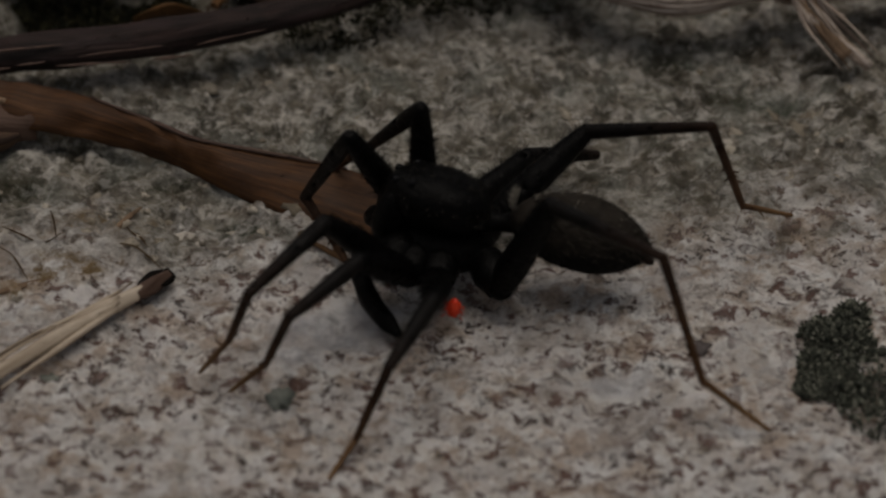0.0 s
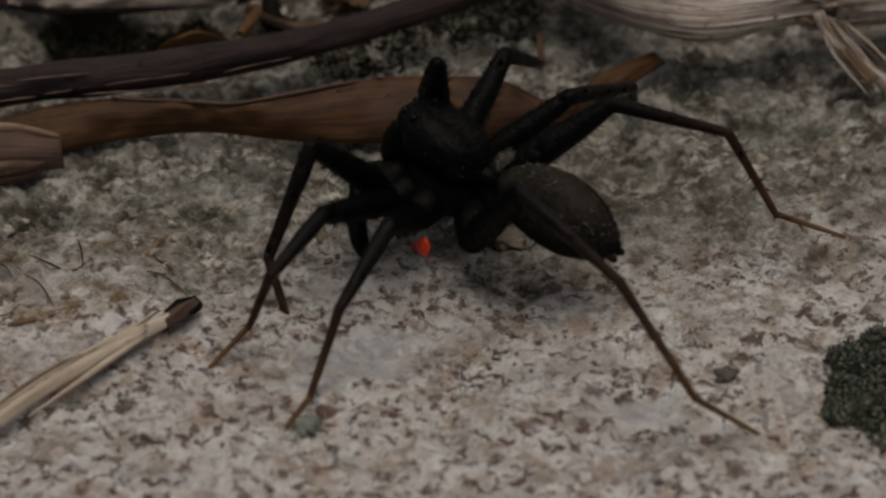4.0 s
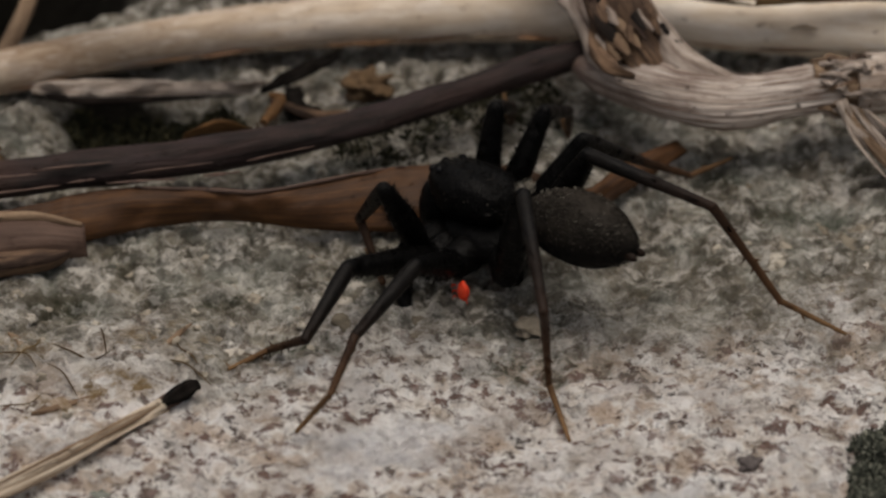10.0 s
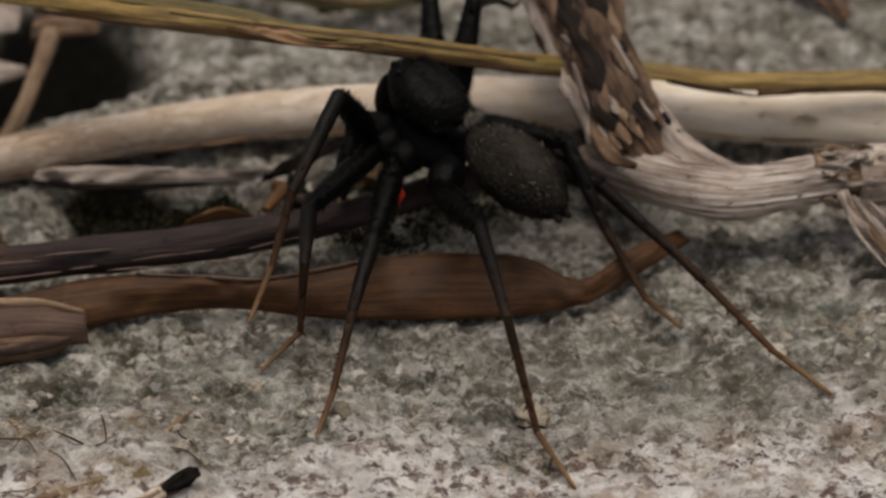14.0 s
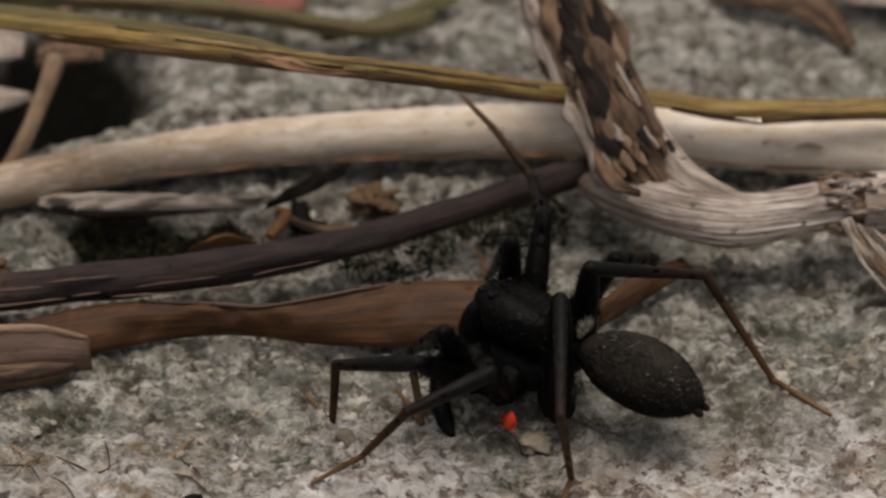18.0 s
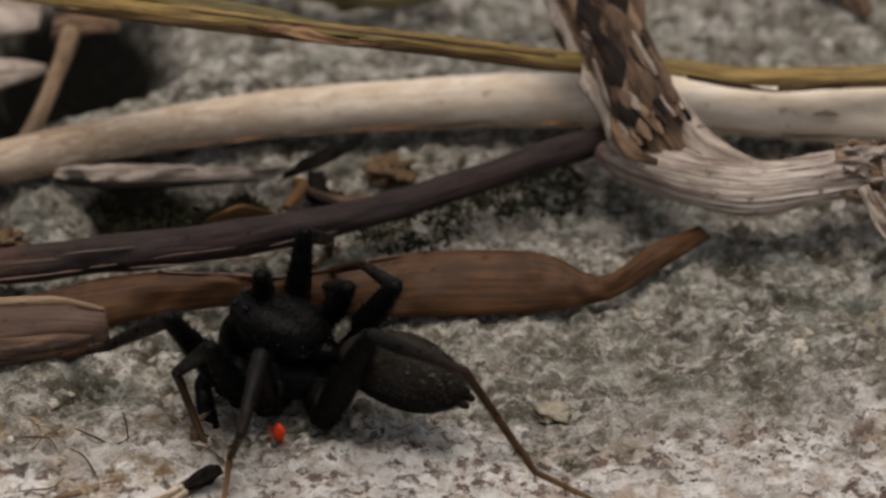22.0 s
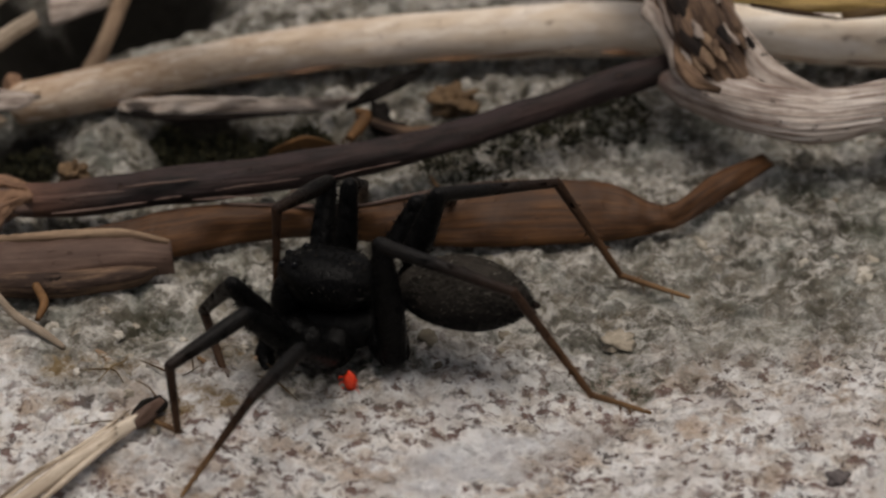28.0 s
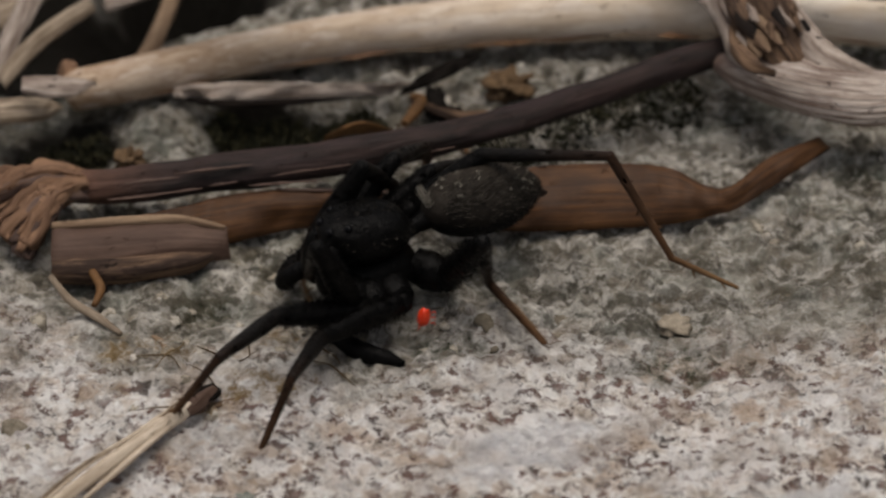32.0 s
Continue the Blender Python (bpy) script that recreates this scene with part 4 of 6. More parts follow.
# a black tube stands for the shade under the husk's left part
part("edge_tube", tube([(-13.58, 4.68, 0.32), (-11.68, 4.37, 0.32), (-9.06, 4.44, 0.32), (-6.82, 4.64, 0.32)], [0.07, 0.16, 0.1, 0.02], 10, 8, 0.9, seed=90), ROT_SHADE, husk, "black tube for the shade below the husk")
solo("charred_chip", strip([(-6.04, 4.71, 0.30), (-4.97, 5.17, 0.40), (-4.04, 5.84, 0.50), (-3.38, 6.60, 0.50)], [(-5.90, 5.02, 0.50), (-5.07, 5.60, 0.70), (-4.23, 6.14, 0.80), (-3.49, 6.64, 0.70)], 0.25, 0.15, 6, 6, 0.35, 14), CHAR, "black charred sliver of wood", "wood chip")
solo("charred_chip", blob((0.42, 0.7, 0.3), (-4.87, 4.45, 0.20), 0.8, 1.8, 9), CHAR, "black charred lump of wood", "wood chip")
solo("charred_chip", blob((0.5, 0.4, 0.25), (-4.45, 3.65, 0.15), 0.8, 1.8, 10), CHAR, "black charred lump of wood", "wood chip")
solo("orange_leaf_bit", strip([(-8.43, 1.82, 0.50), (-7.40, 1.70, 0.80), (-6.14, 2.00, 0.60)], [(-8.32, 1.70, 0.80), (-7.19, 1.60, 1.40), (-6.12, 1.82, 0.90)], 0.12, 0.2, 6, 6, 0.15, 15), ORANGE, "orange-brown scrap of leaf behind the twig", "leaf")
solo("orange_leaf_bit", tube([(-5.79, 2.41, 0.70), (-5.44, 3.08, 0.80), (-5.27, 3.60, 0.90), (-5.64, 3.62, 1.00)], [0.14, 0.18, 0.16, 0.08], 10, 6, 0.3, seed=10), ORANGE, "orange-brown curled scrap of leaf", "leaf")
solo("seed_husk", blob((0.75, 0.6, 0.4), (-2.43, 5.33, 0.20), 1.0, 2.2, 3, 4), CRUMB, "yellow-brown crumbled seed husk", "husk")
solo("seed_husk", blob((0.42, 0.4, 0.4), (-14.66, 0.72, 0.50), 0.9, 2.4, 4, 4), CRUMB, "small brown seed husk on the rock", "husk")
solo("bark_flake", strip([(-5.67, 4.02, 0.40), (-4.15, 3.02, 0.40), (-3.04, 3.18, 0.40)], [(-5.68, 4.37, 0.50), (-4.16, 3.38, 0.60), (-3.05, 3.46, 0.50)], 0.15, 0.1, 6, 4, 0.2, 16), BARK, "small dark flake of bark", "bark")

# the cut piece of straw
stub = thing("cut_straw", "short brown cut piece of straw lying on the rock", "straw")
part("wall", strip([(-16.54, -5.07, 0.15), (-14.80, -4.95, 0.15), (-12.74, -4.48, 0.15), (-11.04, -4.18, 0.15)], [(-16.63, -3.63, 1.10), (-14.88, -3.52, 1.15), (-12.78, -3.33, 1.15), (-11.15, -3.54, 0.95)], 0.2, 0.45, 8, 10, 0.15, 17), STUB, stub)
part("lip", tube([(-16.63, -3.63, 1.10), (-14.86, -3.62, 1.20), (-12.76, -3.47, 1.20), (-11.21, -3.67, 1.00)], [0.13, 0.17, 0.16, 0.08], 10, 8, 0.4, seed=11), WOOD, stub, "pale rounded lip")
part("underside", tube([(-16.54, -4.92, 0.30), (-14.44, -4.92, 0.30), (-12.37, -4.50, 0.30), (-11.60, -4.21, 0.35)], [0.4, 0.42, 0.38, 0.15], 16, 8, 0.15, seed=12), BARK, stub)

# the brown leaf that the spider stands on at first
leaf = thing("brown_leaf", "long brown curled dry leaf lying under the twig", "leaf")
LEAF_AT = Vector((-13.20, -3.18, 0.30))


def leaf_part(name, bm, mat, label=""):
    bmesh.ops.translate(bm, verts=bm.verts, vec=-LEAF_AT)
    return part(name, bm, mat, leaf, label)


leaf_part("blade", strip([(-14.93, -3.72, 0.12), (-12.83, -3.48, 0.12), (-11.08, -3.27, 0.12), (-9.34, -2.66, 0.14), (-7.22, -2.32, 0.16), (-5.79, -2.41, 0.14), (-3.99, -2.72, 0.10), (-1.50, -2.84, 0.10), (1.18, -2.72, 0.10), (2.78, -2.54, 0.10), (4.04, -2.21, 0.15), (4.95, -1.82, 0.20), (6.45, -0.40, 0.30), (8.02, 1.19, 0.35)],
     [(-14.94, -3.11, 0.90), (-12.86, -2.57, 1.00), (-11.12, -2.01, 1.10), (-9.34, -1.93, 1.20), (-7.19, -2.15, 1.20), (-5.76, -2.21, 1.20), (-3.99, -1.83, 1.30), (-1.50, -1.16, 1.40), (1.18, -1.03, 1.40), (2.79, -1.20, 1.30), (3.87, -1.5, 0.85), (4.7, -1.4, 0.75), (5.98, 0.08, 0.80), (7.62, 1.38, 0.68)],
     0.14, 0.3, 8, 10, 0.22, 18), LEAF)
leaf_part("edge_tube", tube([(-9.70, -1.90, 1.20), (-7.19, -2.16, 1.25), (-5.76, -2.25, 1.25), (-3.99, -1.90, 1.35), (-2.57, -1.47, 1.40), (-1.15, -1.17, 1.45)], [0.03, 0.07, 0.06, 0.07, 0.05, 0.03], 8, 8, 0.5, seed=13), PEELED, "pale rolled leaf edge")

# the straw with the dark end that gets pushed about
straw = thing("bent_straw", "thin tan straw with a dark broken end", "straw")
STRAW_AT = Vector((-6.66, -11.39, 0.40))
bm = tube([(-17.10, -20.73, 0.35), (-14.24, -18.73, 0.35), (-12.13, -16.82, 0.40), (-10.30, -14.83, 0.45), (-8.61, -13.29, 0.50), (-7.36, -12.19, 0.50)], [0.17, 0.18, 0.2, 0.21, 0.22, 0.22], 20, 10, 0.35, ridges=4, depth=0.1, seed=14)
bmesh.ops.translate(bm, verts=bm.verts, vec=-STRAW_AT)
part("stalk", bm, BLEACHED, straw)
bm = tube([(-7.51, -12.37, 0.50), (-7.01, -11.89, 0.52), (-6.60, -11.38, 0.50)], [0.2, 0.24, 0.12], 16, 8, 0.5, seed=15, grain=2.0)
bmesh.ops.translate(bm, verts=bm.verts, vec=-STRAW_AT)
part("broken_end", bm, STUB, straw, "dark ragged end")
AXIS = (Vector((-7.36, -12.19, 0.50)) - Vector((-12.13, -16.82, 0.40))).normalized()
OUT = Matrix.Rotation(radians(-150), 3, AXIS) @ Vector((0.03, -0.1, 0.2))
bm = tube([Vector((-7.55, -12.37, 0.50)) + OUT * 0.35 - STRAW_AT, Vector((-7.15, -11.98, 0.50)) + OUT * 0.8 - STRAW_AT, Vector((-6.78, -11.62, 0.50)) + OUT * 0.9 - STRAW_AT, Vector((-6.45, -11.30, 0.50)) + OUT * 0.55 - STRAW_AT], [0.03, 0.2, 0.29, 0.2], 18, 10, 0.9, seed=23, grain=1.8, flat=0.8)
part("rotted_underside", bm, CHAR, straw, "black rotted underside")
for k in range(3):
    bm = tube([Vector((-7.97, -13.04, 0.55)) + Vector((0, 0.15 * k, 0.1 * k)), Vector((-9.50, -14.59, 0.40)) + Vector((0.3 * k, 0.5 * k, 0)), Vector((-11.15, -16.30, 0.25)) + Vector((0.5 * k, 1.0 * k, 0))], [0.07, 0.09, 0.04], 8, 6, 0.3, seed=16 + k)
    bmesh.ops.translate(bm, verts=bm.verts, vec=-STRAW_AT)
    part("loose_fibre", bm, BLEACHED, straw)
rnd = random.Random(52)
line = [Vector(q) for q in ((-7.3, -12.15, 0.50), (-8.61, -13.29, 0.50), (-10.30, -14.83, 0.45), (-12.13, -16.82, 0.40), (-14.0, -18.5, 0.36))]
across = AXIS.cross(OUT).normalized()
for k in range(9):
    aside, first, last = across * rnd.uniform(-0.3, 0.3), rnd.uniform(0.0, 0.5), rnd.randrange(2, 5)
    pts = [line[0].lerp(line[1], first)] + line[1:last + 1]
    pts = [p + OUT * rnd.uniform(0.7, 1.25) + aside * rnd.uniform(0.5, 1.3) - STRAW_AT for p in pts]
    bm = tube(pts, [0.03, rnd.uniform(0.05, 0.09), rnd.uniform(0.04, 0.08), 0.02], 8, 8, 0.5, seed=500 + k, grain=1.6)
    part("loose_fibre", bm, (STRAW, WOOD, BLEACHED)[k % 3], straw)

solo("thin_twig", tube([(-16.45, -5.97, 0.90), (-15.77, -6.84, 0.60), (-14.85, -7.49, 0.40), (-14.12, -8.02, 0.20)], [0.1, 0.13, 0.13, 0.08], 8, 6, 0.3, seed=20), STRAW, "thin forked yellow-brown twig on the rock", "twig")
solo("thin_twig", tube([(-15.26, -5.25, 0.50), (-14.93, -5.99, 0.40), (-15.10, -6.60, 0.20)], [0.14, 0.16, 0.1], 8, 6, 0.3, seed=21), ORANGE, "short reddish-brown twig on the rock", "twig")


for k, (pts, r, mat) in enumerate((([(-13.29, -7.83, 0.05), (-12.60, -8.73, 0.10), (-12.00, -9.72, 0.05)], [0.04, 0.1, 0.12, 0.09, 0.04], WOOD), ([(-10.96, -11.08, 0.05), (-10.00, -10.39, 0.10), (-8.86, -9.36, 0.05)], [0.04, 0.09, 0.1, 0.08, 0.03], WOOD), ([(-12.14, -11.89, 0.05), (-11.24, -11.63, 0.10), (-10.26, -11.00, 0.05)], [0.05, 0.12, 0.14, 0.1, 0.05], WOOD),
                                   ([(-8.74, -9.17, 0.05), (-8.14, -8.34, 0.10), (-7.64, -7.54, 0.05)], [0.04, 0.1, 0.12, 0.08, 0.04], WOOD))):
    solo("straw_scrap", tube(pts, r, 10, 8, 0.8, seed=100 + k, flat=0.7, grain=2.2), mat, "short brown scrap of rotted straw on the rock", "straw", "straw scraps on the rock")

# ---- moss, lichen, fibres and grit ----
def patch(name, spots, count, size, material, label, category, seed, flat=0.6):
    """Many small leaf-like scales heaped over the given spots (x, y, radius, height)."""
    rnd = random.Random(seed)
    verts, faces = [], []
    for k in range(count):
        x0, y0, r, h = spots[k % len(spots)]
        a, d = rnd.uniform(0, 6.283), math.sqrt(rnd.random())
        x, y = x0 + r * d * math.cos(a), y0 + r * d * math.sin(a)
        z = height(x, y) + h * (1 - d * d) * rnd.uniform(0.2, 1.0)
        at = Vector((x, y, z))
        way = Vector((rnd.uniform(-1, 1), rnd.uniform(-1, 1), rnd.uniform(0.1, 1.2))).normalized()
        s = way.orthogonal().normalized()
        s.rotate(Matrix.Rotation(rnd.uniform(0, 6.283), 3, way))
        t = way.cross(s)
        ln = size * rnd.uniform(0.5, 1.4)
        b = len(verts)
        verts += [at, at + way * ln * 0.5 + s * ln * flat * 0.4, at + way * ln, at + way * ln * 0.5 - s * ln * flat * 0.4, at + way * ln * 0.45 + t * ln * 0.22]
        faces += [(b, b + 1, b + 4), (b + 1, b + 2, b + 4), (b + 2, b + 3, b + 4), (b + 3, b, b + 4), (b, b + 3, b + 2, b + 1)]
    me = bpy.data.meshes.new(name)
    me.from_pydata([v * MM for v in verts], [], faces)
    me.materials.append(material)
    return tagged(new(name, me), label, category, kind="stuff")


def spot(p, r, h):
    return (p[0], p[1], r, h)


patch("moss", [spot((-10.4, 3.9, 0.00), 1.3, 0.5), spot((-8.9, 3.3, 0.00), 1.2, 0.6), spot((-7.53, 3.61, 0.00), 1.1, 0.5), spot((-11.6, 4.3, 0.00), 0.9, 0.4), spot((-17.0, 2.9, 0.00), 1.4, 0.8)], 4200, 0.24, MOSS, "dark green moss in the crevice under the stems", "moss", 3)
patch("moss", [spot((-0.45, 3.61, 0.00), 1.2, 0.5), spot((1.42, 4.28, 0.00), 1.2, 0.45), spot((3.12, 4.95, 0.00), 1.0, 0.4), spot((-2.66, 2.29, 0.00), 1.2, 0.4), spot((-1.56, 2.94, 0.00), 2.0, 0.2), spot((2.18, 4.62, 0.00), 2.0, 0.2)], 2200, 0.2, MOSS, "dark moss behind the twig", "moss", 4)
patch("lichen", [spot((13.14, -13.84, 0.00), 1.0, 0.45), spot((12.58, -13.33, 0.00), 0.6, 0.25), spot((12.32, -14.74, 0.00), 0.55, 0.2), spot((13.54, -12.67, 0.00), 0.5, 0.2), spot((12.03, -16.00, 0.00), 0.5, 0.2), spot((13.63, -15.37, 0.00), 1.6, 0.6), spot((12.70, -15.75, 0.00), 1.0, 0.4), spot((14.05, -16.74, 0.00), 1.4, 0.5)], 6000, 0.22, LICHEN, "dark grey-green lichen tuft on the rock", "lichen", 5)



def litter(spots, count, seed):
    """Thin dry fibres lying about on the rock, in one mesh."""
    rnd = random.Random(seed)
    bm = bmesh.new()
    for k in range(count):
        x, y, r, h = spots[k % len(spots)]
        x, y, a = x + rnd.uniform(-r, r), y + rnd.uniform(-r, r), rnd.uniform(0, 6.283)
        pts = []
        for i in range(4):
            pts.append((x, y, height(x, y) + rnd.uniform(0.02, h)))
            a += rnd.uniform(-0.5, 0.5)
            x, y = x + 0.6 * math.cos(a), y + 0.6 * math.sin(a)
        tube(pts, [0.015, rnd.uniform(0.02, 0.045), 0.03, 0.012], 5, 3, 0.0, seed=k, bm=bm)
    return solo("fibre_litter", bm, FIBRES, "thin yellow-brown fibres scattered on the rock", "fibres", kind="stuff")


litter([spot((-11.10, -9.44, 0.00), 2.2, 0.3), spot((-12.61, -11.34, 0.00), 2.0, 0.3), spot((-8.97, -8.32, 0.00), 1.6, 0.25), spot((-7.69, -9.71, 0.00), 1.0, 0.2), spot((-14.44, -8.32, 0.00), 2.0, 0.3), spot((-6.83, 4.62, 0.00), 1.2, 0.5), spot((-5.85, 3.61, 0.00), 0.8, 0.6), spot((-9.6, -10.6, 0.00), 1.6, 0.2), spot((-7.9, -10.2, 0.00), 1.0, 0.2)], 10, 7)



def grains(spots, count, seed):
    """Rounded grains and chips half sunk in the crust, in one mesh."""
    rnd = random.Random(seed)
    ball = bmesh.new()
    bmesh.ops.create_icosphere(ball, subdivisions=2, radius=1.0)
    unit = [v.co.copy() for v in ball.verts]
    tris = [[v.index for v in f.verts] for f in ball.faces]
    ball.free()
    verts, faces = [], []
    xs, ys, rs = [], [], []
    for k in range(count):
        x, y, r, h = spots[k % len(spots)]
        xs.append(x + r * rnd.gauss(0, 0.5))
        ys.append(y + r * rnd.gauss(0, 0.5))
        rs.append(rnd.uniform(0.1, 0.22) if rnd.random() < 0.8 else rnd.uniform(0.22, 0.36))
    zs = relief(np.array(xs), np.array(ys))[0]
    for k in range(count):
        turn = Euler((rnd.uniform(-0.4, 0.4), rnd.uniform(-0.4, 0.4), rnd.uniform(0, 6))).to_matrix()
        size = Vector((rs[k] * rnd.uniform(0.8, 1.3), rs[k], rs[k] * rnd.uniform(0.4, 0.7)))
        b = len(verts)
        for u in unit:
            n = 1 + 0.95 * noise.noise(u * 1.5 + Vector((k * 3.7, k, 0)))
            verts.append((turn @ Vector((u.x * size.x, u.y * size.y, u.z * size.z)) * n + Vector((xs[k], ys[k], float(zs[k]) - 0.28 * rs[k]))) * MM)
        faces += [[b + i for i in f] for f in tris]
    me = bpy.data.meshes.new("rock_grain")
    me.from_pydata(verts, [], faces)
    me.polygons.foreach_set("use_smooth", np.ones(len(faces), dtype=bool))
    me.materials.append(GRIT)
    return tagged(new("rock_grain", me), "pale and grey grains stuck on the crusted rock", "grit", kind="stuff")


grains([spot((-8.48, -5.16, 0.00), 5.0, 0), spot((-3.90, -6.04, 0.00), 4.0, 0), spot((-11.81, -7.19, 0.00), 4.5, 0), spot((9.32, -0.91, 0.00), 5.0, 0), spot((11.80, -3.67, 0.00), 4.0, 0), spot((-1.54, 1.31, 0.00), 4.0, 0), spot((-15.13, -8.32, 0.00), 4.0, 0), spot((-2.74, 6.32, 0.00), 3.0, 0), spot((-7.80, -7.76, 0.00), 3.5, 0)], 130, 8)

# small stones set in the rock
for k, (at, s, mat, text) in enumerate((((-3.20, -16.50, 0.00), (0.36, 0.42, 0.16), PEBBLE, "small grey-green pebble in the rock"), ((8.99, -13.87, 0.00), (0.36, 0.34, 0.18), DARK_STONE, "small dark grey pebble in the rock"),
                                       ((-9.87, -15.35, 0.00), (0.4, 0.35, 0.15), PEBBLE, "small grey-green pebble in the rock"), ((2.75, -7.1, 0.00), (0.5, 0.5, 0.2), TAN_STONE, "round tan grain with a mossy rim in the rock"))):
    solo("pebble", blob(s, (at[0], at[1], height(at[0], at[1]) + 0.02), 0.7, 2.0, k), mat, text, "pebble")



# ---- the spider ----
LEGS = ("L1", "L2", "L3", "L4", "R1", "R2", "R3", "R4")
# lengths of femur, tibia with knee, metatarsus and tarsus
SIZES = {
    "1": (3.50, 3.70, 2.39, 1.92),
    "2": (3.63, 2.98, 2.41, 1.70),
    "3": (3.43, 3.01, 2.64, 1.77),
    "4": (3.96, 4.44, 3.97, 2.40),
}
HIPS = {"L1": (-1.45, 3.0, -1.55), "L2": (-1.65, 2.4, -1.65), "L3": (-1.65, 1.5, -1.65), "L4": (-1.3, -0.35, -1.6), "R1": (1.45, 3.0, -1.55), "R2": (1.65, 2.4, -1.65), "R3": (1.65, 1.5, -1.65), "R4": (1.3, 0.4, -1.3)}


def hip(leg):
    return Vector(HIPS[leg])


def limb(length, radii, spines, seed, sides=12):
    """A leg segment along +y with rounded ends and stiff spines drawn out of its skin."""
    pts = [(0, -radii[0] * 0.7, 0)] + [(0, length * k / 4, 0) for k in range(5)] + [(0, length + radii[-1] * 0.8, 0)]
    bm = tube(pts, [radii[0] * 0.5, *radii, radii[-1] * 0.5], sides, 4, 0.06, seed=seed)
    rnd = random.Random(seed)
    sides_only = [f for f in bm.faces if len(f.verts) == 4 and 0.1 * length < f.calc_center_median().y < 0.95 * length]
    chosen = rnd.sample(sides_only, min(spines, len(sides_only)))
    got = bmesh.ops.extrude_discrete_faces(bm, faces=chosen)["faces"]
    for f in got:
        c, n = f.calc_center_median(), f.normal.copy()
        tip = c + (n + Vector((0, 0.8, 0))).normalized() * 0.5
        for v in f.verts:
            v.co = tip + (v.co - c) * 0.06
    bm.normal_update()
    return bm


def fuzz(length, radii, count, seed):
    rnd = random.Random(seed)
    spots = []
    for k in range(count):
        y, a = length * rnd.random(), rnd.uniform(0, 6.283)
        r = float(np.interp(y / length, np.linspace(0, 1, len(radii)), radii)) * 0.98
        spots.append(((math.cos(a) * r, y, math.sin(a) * r), (math.cos(a), 0.9, math.sin(a))))
    return spots


def carapace_shape(d):
    """Broad behind, narrow and high at the steep-fronted head, with flattened flanks."""
    head = max(0.0, d.y)
    x = math.copysign(abs(d.x) ** 0.82, d.x) * (1 - 0.32 * head * head)
    y = math.copysign(abs(d.y) ** 0.9, d.y)
    z = math.copysign(abs(d.z) ** 0.74, d.z)
    z = z * (0.92 + 0.12 * head) + 0.1 * head - 0.22 * max(0.0, -d.y) ** 2 if z > 0 else z * 0.8
    z -= 0.12 * math.exp(-((d.x / 0.12) ** 2)) * max(0.0, 0.6 - abs(d.y)) if z > 0 else 0.0
    return Vector((x, y, z))


def belly_shape(d):
    back = max(0.0, -d.y)
    x = d.x * (1 - 0.35 * back ** 3)
    return Vector((x, d.y, d.z * (1 - 0.2 * back * back) - 0.12 * back))


MITE = (-1.87, 0.8, -2.15)


CARAPACE, CARAPACE_AT = (1.09, 1.58, 0.92), (0, 2.0, 0.0)


